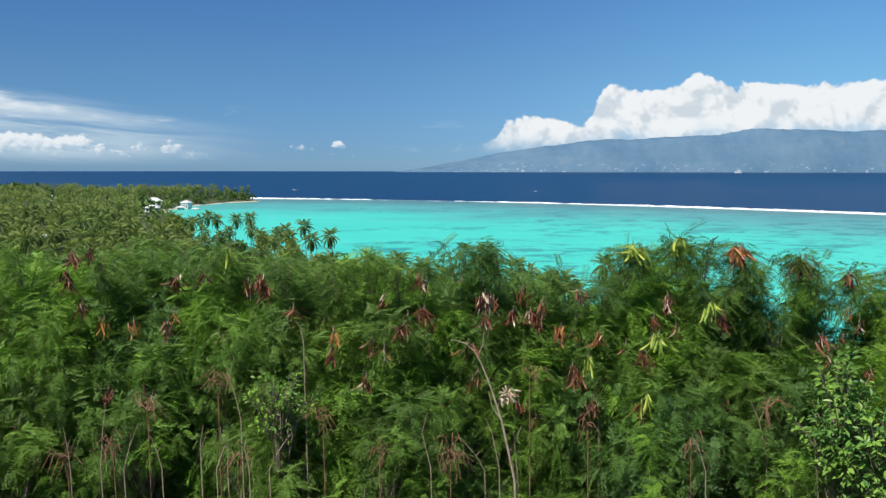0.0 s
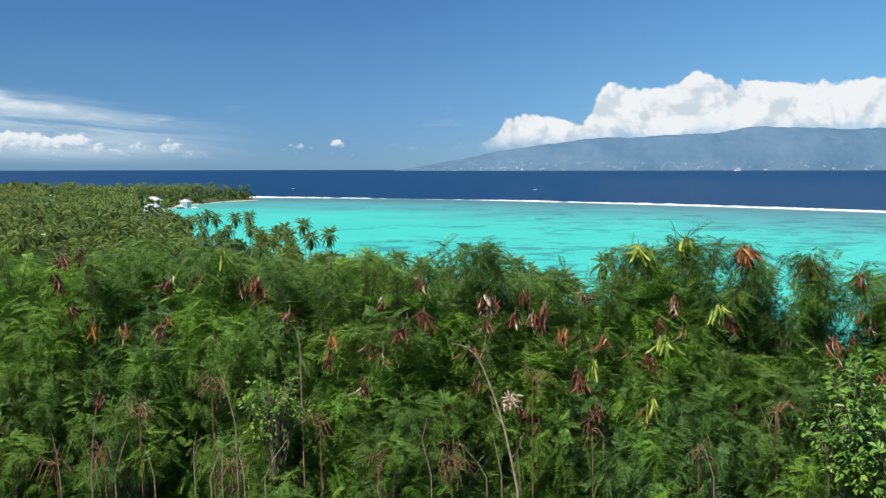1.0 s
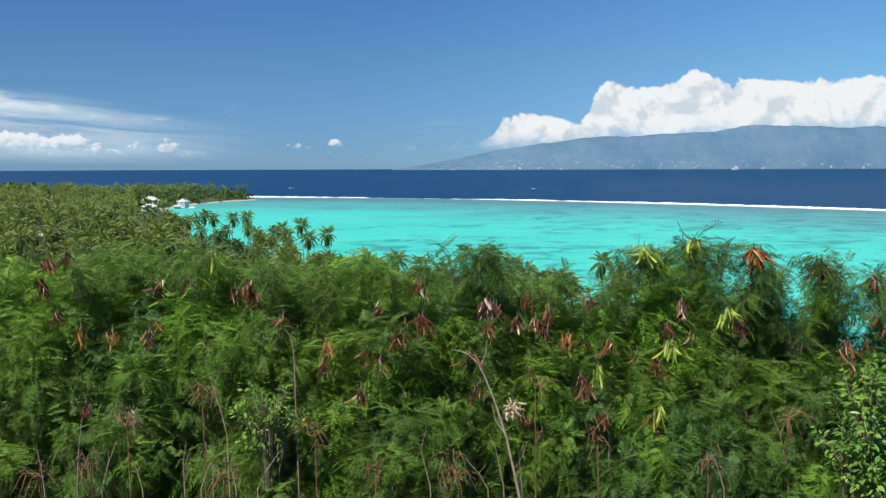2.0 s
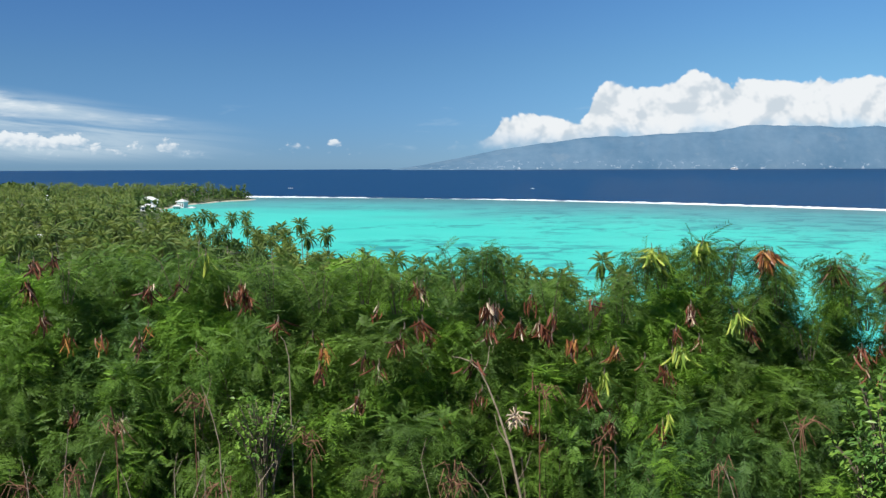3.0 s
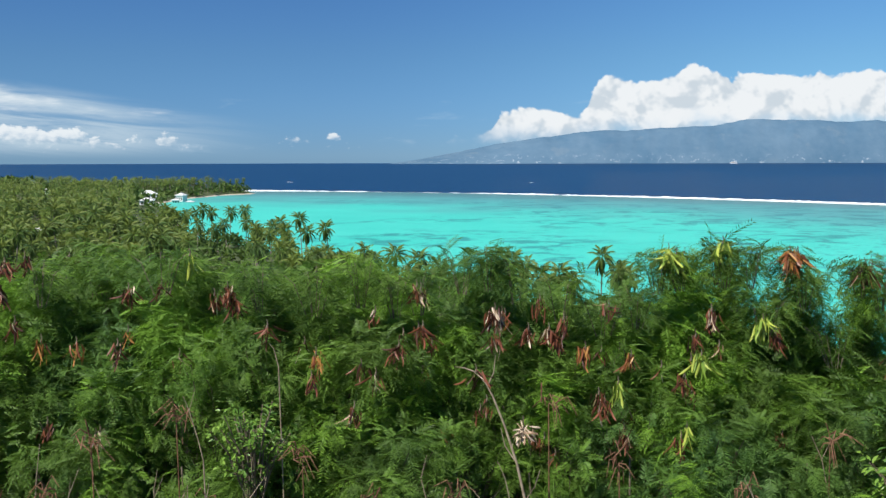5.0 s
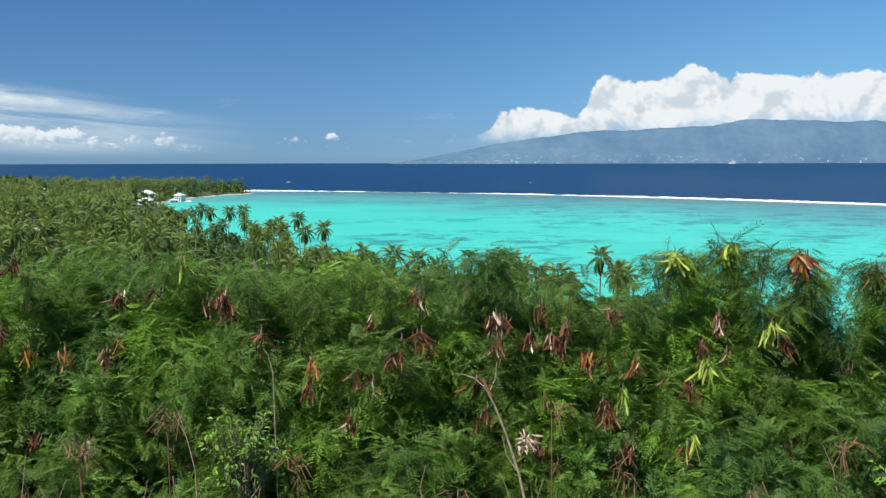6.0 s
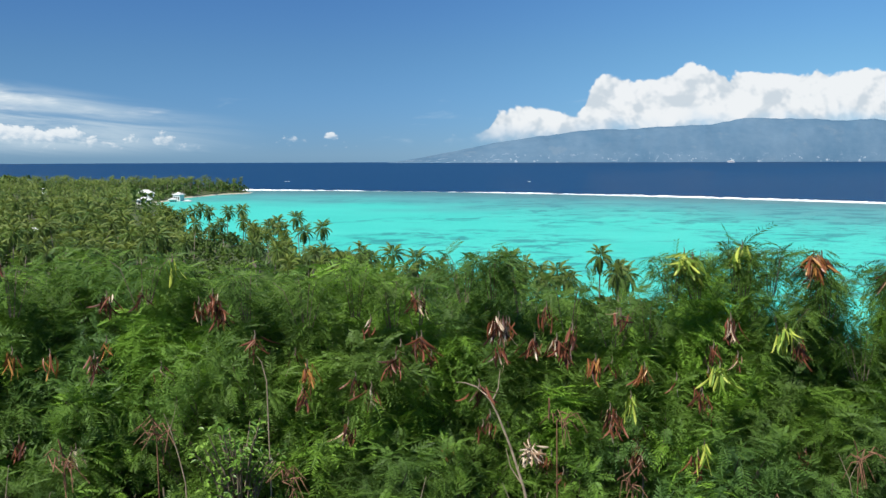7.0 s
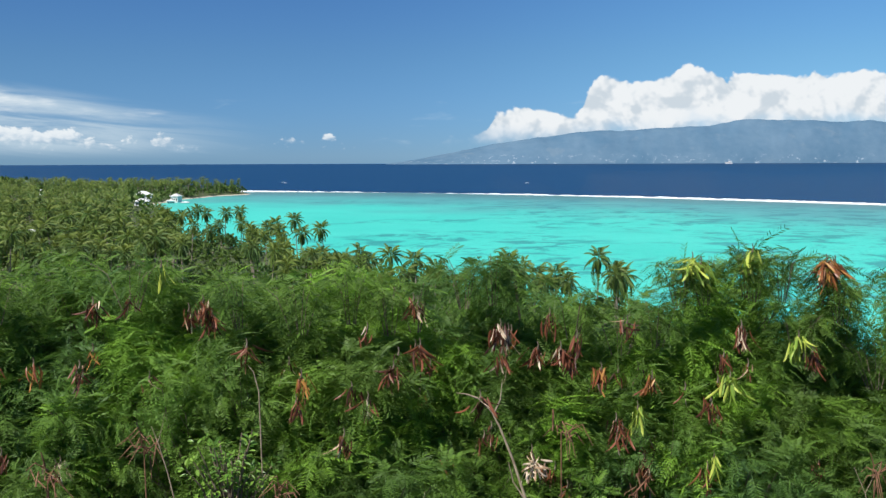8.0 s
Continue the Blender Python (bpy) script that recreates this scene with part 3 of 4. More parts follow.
for n, (x, y) in enumerate(grove):
    z = land_z(x, y) - 0.2
    scale = prng.uniform(0.8, 1.12)
    if n < 290:
        i = n % 5
        m = Matrix.Translation((x, y, z)) @ rot_z(prng.uniform(0, 6.28)) @ Matrix.Scale(scale, 4)
        if i not in first:
            first[i] = kinds[i]
            kinds[i].matrix_basis = m
        else:
            src_scale = kinds[i].scale.x
            copy_thing(kinds[i], Matrix.Translation((x, y, z)) @ rot_z(prng.uniform(0, 6.28)) @ Matrix.Scale(scale / src_scale, 4)).scale = (scale, scale, scale)
    else:
        hgt = prng.uniform(7, 11.5)
        q, yy = crown_quads(prng, 15, 7, 0.30)
        far_quads.append(q * scale + np.array([x, y, z + hgt]))
        far_young.append(yy)
        far_trunks.append(tube([(x, y, z), (x + prng.uniform(-1, 1), y, z + hgt * 0.5), (x, y, z + hgt)], [0.2, 0.15, 0.12], 4))
# the palms crowding the near shore below the hill
shore_kinds = [palm_kind(prng, 11.0, b_, False)[0] for b_ in (0.4, 1.0, 1.7)]
used = set()
placed = 0
CLUMPS = [(28, 265, 348, 374, 440), (44, 446, 512, 406, 455), (60, 515, 650, 452, 490), (76, 640, 1130, 480, 512)]
while placed < 76:
    _, x0, x1, y0, y1 = next(r for r in CLUMPS if placed < r[0])
    px, py = prng.uniform(x0, x1), prng.uniform(y0, y1)
    c = spot(px, py, (H - prng.uniform(11, 15)) * F / (py - LEVEL))
    if float(shore_distance(np.array([c.x]), np.array([c.y]))[0]) < 2.5:
        c = spot(px, py, (H - 14.5) * F / (py - LEVEL) * 0.82)
        if float(shore_distance(np.array([c.x]), np.array([c.y]))[0]) < 2.5:
            placed += 0.25
            continue
    zg = land_z(c.x, c.y) - 0.2
    placed += 1
    if c.z - zg < 4.0:
        continue
    i = int(placed) % 3
    k = (c.z - zg) / 11.0
    wide = prng.uniform(0.7, 0.88)
    m = Matrix.Translation((c.x, c.y, zg)) @ rot_z(prng.uniform(0, 6.28)) @ Matrix.Diagonal((wide, wide, max(k, 0.6), 1))
    thing = copy_thing(shore_kinds[i], m) if i in used else shore_kinds[i]
    used.add(i)
    thing.matrix_basis = m
    tagged(thing, "coconut palm with hanging fronds in the clump by the shore", "palm tree", "coconut palms on the shore")
rest = tagged(new("palm_grove"), "coconut grove covering the far coastal flat", "palm trees", kind="stuff")
part("crowns", quads_mesh("crowns", np.concatenate(far_quads), M_FROND, np.concatenate(far_young)), rest)
part("trunks", mesh_of("trunks", *join(far_trunks), M_TRUNK), rest)


def build_scrub():
    """Leafy undergrowth and round-headed trees between the palms and down the slope."""
    rng = np.random.default_rng(31)
    blobs = []
    while len(blobs) < 900:
        y = 60 + 1000 * rng.random() ** 1.2
        x = y * rng.uniform(-0.45, 0.45)
        s = float(shore_distance(np.array([x]), np.array([y]))[0])
        if s < 4 or (abs(x + 186) < 13 and abs(y - 800) < 26):
            continue
        r = rng.uniform(1.4, 3.2) * (1 + (y > 600) * 0.5)
        z = land_z(x, y)
        if y < 180:
            r = min(r, 2.2)
        blobs.append((x, y, z + r * rng.uniform(0.5, 0.9), r))
    while len(blobs) < 1300:      # thick growth behind the near shore
        y = rng.uniform(190, 480)
        x = y * rng.uniform(-0.27, 0.30)
        if float(shore_distance(np.array([x]), np.array([y]))[0]) > 2.5:
            r = rng.uniform(0.8, 1.7)
            blobs.append((x, y, land_z(x, y) + r * rng.uniform(0.4, 0.8), r))
    for _ in range(420):      # round-headed trees in the grove and growth behind the far beach
        y = rng.uniform(260, 900)
        x = y * rng.uniform(-0.42, -0.19)
        if rng.random() < 0.4:
            y = rng.uniform(700, 965)
            x = rng.uniform(-215, -135)
        s = float(shore_distance(np.array([x]), np.array([y]))[0])
        if s < 3 or any(abs(x / y - hx) < hw and hd - 330 < y < hd + 12 for hx, hd, hw in SIGHT):
            continue
        r = rng.uniform(1.8, 3.6)
        blobs.append((x, y, land_z(x, y) + r * rng.uniform(0.5, 1.0) + (rng.uniform(1, 4) if s > 40 else 0), r))
    for _ in range(260):      # bushes overhanging the far beach
        y = rng.uniform(740, 985)
        x = rng.uniform(-190, -125)
        s = float(shore_distance(np.array([x]), np.array([y]))[0])
        if 1.0 < s < 9 and not any(abs(x / y - hx) < hw and hd - 20 < y < hd + 12 for hx, hd, hw in SIGHT):
            r = rng.uniform(1.5, 2.6)
            blobs.append((x, y, 1.5 + r * 0.5, r))
    for _ in range(170):       # the dark wood along the far point and the far left
        x, y = rng.uniform(-420, -132), rng.uniform(930, 1015)
        if float(shore_distance(np.array([x]), np.array([y]))[0]) > 4:
            blobs.append((x, y, rng.uniform(3, 5.5), rng.uniform(3, 4.5)))
        if rng.random() > 0.27:
            continue
        blobs.append((rng.uniform(-420, -330), rng.uniform(960, 1010), 8.5, rng.uniform(4, 6.5)))
    where, direc, size = [], [], []
    for x, y, z, r in blobs:
        n = int(54 if y < 500 else 40)
        d = rng.normal(0, 1, (n, 3))
        d /= np.linalg.norm(d, axis=1)[:, None]
        d[:, 2] = np.abs(d[:, 2]) * 1.1 - 0.25
        k = r * (0.72 + 0.42 * rng.random(n))
        where.append(np.array([x, y, z]) + d * k[:, None] * np.array([1, 1, 0.8]))
        direc.append(d + rng.normal(0, 0.5, (n, 3)))
        size.append(np.full(n, 0.55 * r * (1.0 if y < 500 else 1.25)) * rng.uniform(0.6, 1.2, n))
    q, owner = scatter_leaves([blade_leaf(1.0, 0.62)], np.concatenate(where), np.concatenate(direc), np.concatenate(size), rng, 0.8)
    yy = np.repeat(rng.random(len(owner) // 2) ** 3 * 0.7, 2)
    return tagged(new("undergrowth", quads_mesh("undergrowth", q, M_SCRUB, yy)), "dense green undergrowth and low trees below the palms", "undergrowth", kind="stuff")


build_scrub()


# ---------------------------------------------------------------- houses on the point
def box_mesh(name, size, mat, bevel=0.04):
    bm = bmesh.new()
    bmesh.ops.create_cube(bm, size=1.0)
    bmesh.ops.scale(bm, vec=size, verts=bm.verts)
    bmesh.ops.translate(bm, vec=(0, 0, size[2] / 2), verts=bm.verts)
    bmesh.ops.bevel(bm, geom=bm.edges[:], offset=bevel, segments=1, affect="EDGES")
    me = bpy.data.meshes.new(name)
    bm.to_mesh(me)
    bm.free()
    me.materials.append(mat)
    return me


def roof_mesh(w, d, h_, over=0.7, thick=0.18):
    """A hipped roof with eaves."""
    W, Dp = w / 2 + over, d / 2 + over
    ridge = max(0.3, W - Dp)
    v_ = [(-W, -Dp, 0), (W, -Dp, 0), (W, Dp, 0), (-W, Dp, 0), (-W, -Dp, thick), (W, -Dp, thick), (W, Dp, thick), (-W, Dp, thick), (-ridge, 0, h_), (ridge, 0, h_)]
    f = [(0, 3, 2, 1), (0, 1, 5, 4), (1, 2, 6, 5), (2, 3, 7, 6), (3, 0, 4, 7), (4, 5, 9, 8), (5, 6, 9), (6, 7, 8, 9), (7, 4, 8)]
    me = bpy.data.meshes.new("roof")
    me.from_pydata(v_, [], f)
    me.materials.append(M_ROOF)
    return me


def house(px, py, d, w, deep, wall_h, roof_h, turn, label):
    c = spot(px, py, d)
    z = land_z(c.x, c.y)
    thing = tagged(new("house"), label, "house", "white houses among the palms")
    thing.matrix_basis = Matrix.Translation((c.x, c.y, z - 0.1)) @ rot_z(radians(turn))
    base = max(0.0, c.z - z - wall_h - roof_h * 0.5)
    part("wall", box_mesh("wall", (w, deep, wall_h + base), M_WHITE), thing)
    part("roof", roof_mesh(w, deep, roof_h), thing, "pale hipped metal roof", Matrix.Translation((0, 0, wall_h + base)))
    for k in range(3):
        win = part("window", box_mesh("window", (w * 0.16, 0.12, wall_h * 0.45), M_DARK, 0.02), thing, "dark window", Matrix.Translation((w * (k - 1) * 0.3, -deep / 2 - 0.03, base + wall_h * 0.3)))
        part("frame", box_mesh("frame", (w * 0.19, 0.08, 0.12), M_WHITE, 0.02), win, "", Matrix.Translation((0, -0.02, -0.13)))


house(262, 352, 780, 11, 8, 3.8, 2.6, 12, "white two-storey house with a pale roof among palms")
house(259, 370, 700, 8, 6, 3.0, 1.8, 5, "low white house half hidden by palms")
house(320, 352, 800, 5.5, 6, 5.0, 2.0, -20, "white beach house with a pale roof on the point")
house(310, 362, 785, 5, 5, 2.6, 1.2, 15, "small white beach house beside the lagoon")
house(336, 361, 790, 4.5, 4, 2.0, 1.0, -5, "small pale beach bungalow beside the lagoon")
house(88, 338, 900, 7, 6, 3.0, 1.6, 0, "white house roof showing over the palm grove")
house(76, 408, 420, 8, 6, 2.6, 1.4, 20, "grey-roofed house half hidden in the grove")


# ---------------------------------------------------------------- the thicket in front
brng = np.random.default_rng(77)
FEATHERS = [feather_leaf(n, ln, pn, 0.0086, dr, brng) for n, ln, pn, dr in ((11, 0.18, 0.060, 0.6), (10, 0.16, 0.056, 0.9), (12, 0.20, 0.062, 1.1), (10, 0.17, 0.060, 0.4))]


def tuft_leaves(rng, at, axis, n):
    """Places and directions of n leaves round a leading shoot."""
    axis = axis / np.linalg.norm(axis)
    side = rng.normal(0, 1, (n, 3))
    side -= (side @ axis)[:, None] * axis
    side /= np.linalg.norm(side, axis=1)[:, None] + 1e-9
    s = rng.random(n)
    where = at + axis * (s * 0.30 - 0.22)[:, None] + side * 0.01
    lean = 0.2 + 0.9 * s
    direc = side * 1.0 + axis * (lean[:, None] - 0.25) * 0.6 + np.array([0, 0, 0.06])
    return where, direc


def thicket_crown(rng, height, width, tufts, low, leaves=17, dome=0.22):
    """Leading shoots over a tall uneven crown; returns leaf quads, their youth and the shoots' places."""
    where, direc, size, young, ends = [], [], [], [], []
    lobes = [(rng.uniform(-0.42, 0.42) * width, rng.uniform(-0.42, 0.42) * width, height * rng.uniform(low, 0.95), width * rng.uniform(0.18, 0.32)) for _ in range(10)]
    lobes.append((0, 0, height - dome * width * 0.9, width * dome))
    lobes.append((0.1 * width, 0, height - 0.5, width * 0.34))
    fresh = [0.4 * rng.random() ** 2 + (0.7 if rng.random() < 0.22 else 0.0) for _ in lobes]
    for i in range(tufts):
        which = len(lobes) - 2 if rng.random() < 0.11 else i % len(lobes)
        lx, ly, lz, lr = lobes[which]
        d = rng.normal(0, 1, 3)
        d /= np.linalg.norm(d)
        r = lr * rng.random() ** 0.28
        at = np.array([lx, ly, lz]) + d * np.array([1, 1, 1.25]) * r
        at[2] = min(at[2], height - 0.05)
        ax = d * 0.8 + np.array([at[0], at[1], 0]) * 0.6 / width + np.array([0, 0, 0.7])
        n = int(leaves * rng.uniform(0.7, 1.2))
        w_, dd = tuft_leaves(rng, at, ax, n)
        where.append(w_)
        direc.append(dd)
        size.append(rng.uniform(0.66, 1.02) * rng.uniform(0.8, 1.1, n))
        young.append(np.full(n, fresh[which] + 0.35 * rng.random() ** 3))
        ends.append(at - ax / np.linalg.norm(ax) * 0.2)
    q, owner = scatter_leaves(FEATHERS, np.concatenate(where), np.concatenate(direc), np.concatenate(size), rng)
    return q, np.concatenate(young)[owner], ends


def thicket_kind(rng, height, width, tufts, low, dome=0.22):
    q, yy, ends = thicket_crown(rng, height, width, tufts, low, dome=dome)
    foliage = quads_mesh("foliage", q, M_FEATHER, np.clip(yy, 0, 1))
    stems = []
    for _ in range(4):
        a = rng.uniform(0, 6.28)
        tipx, tipy = math.cos(a) * width * 0.28, math.sin(a) * width * 0.28
        h_ = height * rng.uniform(0.7, 0.9)
        pts = [(tipx * 0.25, tipy * 0.25, -0.3), (tipx * 0.4 + rng.uniform(-0.06, 0.06), tipy * 0.4, h_ * 0.35), (tipx * 0.8, tipy * 0.8 + rng.uniform(-0.06, 0.06), h_ * 0.7), (tipx, tipy, h_)]
        stems.append(mesh_of("stem", *tube(pts, [0.022, 0.018, 0.012, 0.006], 6), M_BARK, smooth_faces=True))
    twigs = []
    for e in ends:
        root = np.array([e[0] * 0.35, e[1] * 0.35, max(0.2, e[2] - rng.uniform(0.3, 0.8))])
        mid = (root + e) / 2 + rng.normal(0, 0.03, 3)
        twigs.append(tube([root, mid, e], [0.007, 0.005, 0.003], 3))
    twig_mesh = mesh_of("branchwork", *join(twigs), M_BARK)
    return foliage, stems, twig_mesh


def thicket(kind_, m, label, group):
    foliage, stems, twig_mesh = kind_
    thing = tagged(new("leucaena_shrub"), label, "shrub", group)
    thing.matrix_basis = m
    part("foliage", foliage, thing)
    for s in stems:
        part("stem", s, thing)
    part("branchwork", twig_mesh, thing)
    return thing


HEIGHT = 4.6
KINDS = [thicket_kind(brng, HEIGHT, 1.15, 150, 0.56, 0.34 if k == 3 else 0.22) for k in range(5)]
AIRY = [thicket_kind(brng, HEIGHT, 1.15, 104, 0.60) for _ in range(2)]
HIGH = [thicket_kind(brng, HEIGHT, 1.15, 74, 0.80) for _ in range(3)]
# picture place of the top at 4 s, distance, width factor, sort
FRONT = [(-190, 470, 9.2, 1.1, 0), (-75, 462, 9.3, 1.1, 1), (50, 468, 9.2, 1.1, 2), (205, 432, 9.4, 1.3, 3), (350, 458, 9.3, 1.1, 4), (490, 474, 9.2, 1.1, 0), (625, 458, 9.4, 1.1, 1),
         (725, 505, 9.2, 0.85, 2), (862, 458, 9.4, 1.0, 3), (960, 505, 9.2, 0.8, 4), (1060, 535, 9.2, 0.9, 0), (1198, 458, 9.4, 1.0, 1), (1268, 446, 9.6, 0.9, 5), (1384, 482, 9.3, 0.62, 3),
         (1508, 498, 9.3, 0.6, 5), (1640, 500, 9.2, 0.9, 5), (1770, 470, 9.3, 1.1, 3), (1440, 625, 9.0, 1.0, 4), (1446, 572, 9.4, 0.75, 6), (1330, 545, 9.4, 0.7, 6),
         (1392, 470, 9.2, 0.6, 5), (1510, 486, 9.2, 0.65, 6), (852, 450, 9.3, 0.75, 5), (215, 424, 9.4, 1.0, 3)]
BEHIND = [(-150, 452, 11.4, 1.3, 1), (20, 460, 11.2, 1.3, 0), (130, 455, 11.6, 1.2, 4), (290, 450, 11.4, 1.2, 2), (430, 466, 11.5, 1.2, 1), (570, 474, 11.3, 1.2, 0), (680, 476, 11.6, 1.2, 3),
          (895, 486, 11.4, 0.8, 2), (980, 512, 11.4, 0.8, 1), (1190, 480, 11.5, 0.9, 4), (1700, 520, 11.5, 1.0, 0)]
MIDDLE = [(-150, 540, 8.95, 1.1, 3), (-30, 556, 8.9, 1.0, 1), (85, 530, 8.95, 1.1, 4), (190, 552, 8.9, 1.0, 0), (300, 526, 8.95, 1.1, 2), (400, 560, 8.9, 1.0, 1), (500, 532, 8.95, 1.1, 3), (600, 516, 8.95, 1.1, 0), (690, 560, 8.9, 1.0, 4),
          (785, 552, 8.95, 1.0, 2), (880, 556, 8.9, 1.0, 0), (975, 540, 8.95, 1.1, 3), (1075, 560, 8.9, 1.0, 1), (1170, 530, 8.95, 1.1, 2), (1265, 560, 8.9, 0.9, 4), (1368, 575, 8.95, 0.8, 0), (1460, 640, 8.9, 0.9, 1), (1565, 610, 8.95, 1.0, 3), (1690, 540, 8.95, 1.1, 2)]
LOW = [(-120, 640, 8.3, 1.2, 2), (60, 660, 8.3, 1.2, 0), (230, 640, 8.4, 1.1, 1), (400, 650, 8.3, 1.2, 3), (560, 600, 8.4, 1.1, 4), (700, 640, 8.3, 1.1, 2), (830, 690, 8.4, 1.1, 0),
       (980, 640, 8.4, 1.1, 1), (1110, 630, 8.3, 1.1, 3), (1240, 620, 8.4, 1.1, 2), (1370, 660, 8.3, 1.1, 4), (1500, 640, 8.5, 1.1, 0), (1650, 650, 8.3, 1.2, 1)]
BOTTOM = [(-90, 810, 8.1, 1.0, 0), (165, 750, 8.15, 0.8, 2), (430, 800, 8.1, 0.7, 1), (665, 815, 8.0, 0.8, 0), (1230, 790, 8.15, 0.8, 1), (1460, 815, 8.1, 0.9, 2)]
SHRUBS = []
for rows_, label in ((FRONT, "tall feathery green leucaena shrub in a dense thicket"), (BEHIND, "feathery leucaena shrub standing deeper in the thicket"), (MIDDLE, "bushy feathery leucaena shrub in the thicket"), (LOW, "lower bushy leucaena shrub at the thicket's face"), (BOTTOM, "short bright leucaena shrub at the foot of the thicket")):
    for px, py, d, w, k in rows_:
        c = spot(px, py, d + (0.6 if rows_ is LOW else 0.25))
        g = land_z(c.x, c.y) - 0.1
        kind_ = HIGH[k % 3] if rows_ is BEHIND or rows_ is BOTTOM else KINDS[k] if k < 5 else AIRY[k - 5]
        sz = (c.z - 0.05 - g) / HEIGHT
        m = Matrix.Translation((c.x, c.y, g)) @ rot_z(brng.uniform(0, 6.28)) @ Matrix.Diagonal((w, w, sz, 1))
        SHRUBS.append(thicket(kind_, m, label, "leucaena shrubs of the thicket"))
bpy.context.view_layer.update()


def nearest_shrub(p):
    return min(SHRUBS, key=lambda s: (s.matrix_world.translation.x - p.x) ** 2 + 0.4 * (s.matrix_world.translation.y - p.y) ** 2)


# ---------------------------------------------------------------- long shoots over the tops
def leading_shoots(px, py, d, n, reach, rng):
    """Arching shoots that rise out of a shrub's top and carry spreading feathery leaves."""
    c = spot(px, py, d)
    parent = nearest_shrub(c)
    stems, where, direc, size = [], [], [], []
    for i in range(n):
        a = rng.uniform(0, 6.28)
        out_ = np.array([math.cos(a), math.sin(a) * 0.7, 0.0]) * reach * rng.uniform(0.3, 1.0)
        tip = np.array([0, 0, -0.22 * reach * rng.random()]) + out_
        root = out_ * 0.25 + np.array([0, 0, -0.36])
        mid = root * 0.45 + tip * 0.55 + np.array([0, 0, 0.08])
        stems.append(tube([root, mid, tip], [0.0035, 0.003, 0.0015], 4))
        for s_ in np.linspace(0.25, 1.0, 16):
            at = root * (1 - s_) ** 2 + 2 * mid * s_ * (1 - s_) + tip * s_ ** 2
            k = rng.normal(0, 1, 3)
            where.append(at)
            direc.append(k / np.linalg.norm(k) * np.array([1, 1, 0.35]) + out_ * 0.6 / reach + np.array([0, 0, 0.12]))
            size.append(rng.uniform(0.6, 0.95))
    q, owner = scatter_leaves(FEATHERS, np.array(where), np.array(direc), np.array(size), rng)
    m = parent.matrix_world.inverted() @ Matrix.Translation(c)
    shoot = part("shoot", mesh_of("shoot", *join(stems), M_BARK), parent, "", m)
    part("shoot_leaves", quads_mesh("shoot_leaves", q, M_FEATHER, (rng.random(len(where)) ** 2 * 0.5)[owner]), shoot)


for px, py, n, reach in ((815, 440, 5, 0.2), (860, 434, 7, 0.16), (905, 456, 5, 0.2), (1150, 440, 6, 0.25), (1190, 436, 6, 0.25), (1250, 424, 5, 0.16), (1262, 430, 6, 0.3), (1305, 432, 5, 0.2), (1375, 436, 4, 0.18),
                         (1400, 468, 7, 0.28), (1500, 448, 6, 0.22), (1530, 470, 6, 0.25), (1455, 570, 6, 0.3), (1560, 515, 6, 0.25), (1620, 480, 6, 0.3), (980, 486, 5, 0.2), (1055, 512, 6, 0.25), (740, 476, 5, 0.2),
                         (640, 462, 6, 0.25), (700, 480, 5, 0.25), (560, 478, 6, 0.25), (470, 470, 6, 0.25), (300, 440, 6, 0.3), (90, 460, 6, 0.25), (-60, 450, 6, 0.3), (1330, 520, 6, 0.25), (1110, 500, 5, 0.22)):
    leading_shoots(px, py, 8.95, n, reach, brng)


# ---------------------------------------------------------------- seed pods
def pod_mesh(rng, mat, length=0.17):
    """A flat, slightly curled pod hanging along -z, with a swollen edge and a drawn-out tip."""
    n = 7
    s = np.linspace(0, 1, n)
    w = 0.0100 * np.interp(s, [0, 0.12, 0.5, 0.85, 1], [0.15, 0.75, 1, 0.85, 0.05])
    bend = rng.uniform(-0.09, 0.09)
    twist = rng.uniform(-1.2, 1.2) * s
    pts = []
    for i in range(n):
        c = np.array([bend * s[i] ** 2, 0, -length * s[i]])
        a = np.array([math.cos(twist[i]), math.sin(twist[i]), 0])
        b = np.array([-a[1], a[0], 0])
        pts += [c + a * w[i], c + b * 0.0025, c - a * w[i], c - b * 0.0025]
    f = []
    for i in range(n - 1):
        for j in range(4):
            k = (j + 1) % 4
            f.append((i * 4 + j, i * 4 + k, i * 4 + 4 + k, i * 4 + 4 + j))
    return mesh_of("pod", np.array(pts), np.array(f), mat)


PODS = {c: [pod_mesh(brng, m, ln) for ln in (0.12, 0.16, 0.18, 0.15, 0.17)] for c, m in (("red", M_POD_RED), ("orange", M_POD_ORANGE), ("green", M_POD_GREEN), ("tan", M_POD_TAN))}
HUB = mesh_of("pod_stalk", *tube([(0, 0, 0.06), (0.006, 0, 0.03), (0, 0, 0)], [0.003, 0.004, 0.008], 5), M_BARK)
WORDS = {"red": "cluster of dry dark red-brown seed pods", "orange": "cluster of ripening orange-brown seed pods", "green": "cluster of unripe yellow-green seed pods", "tan": "cluster of bleached tan seed pods"}
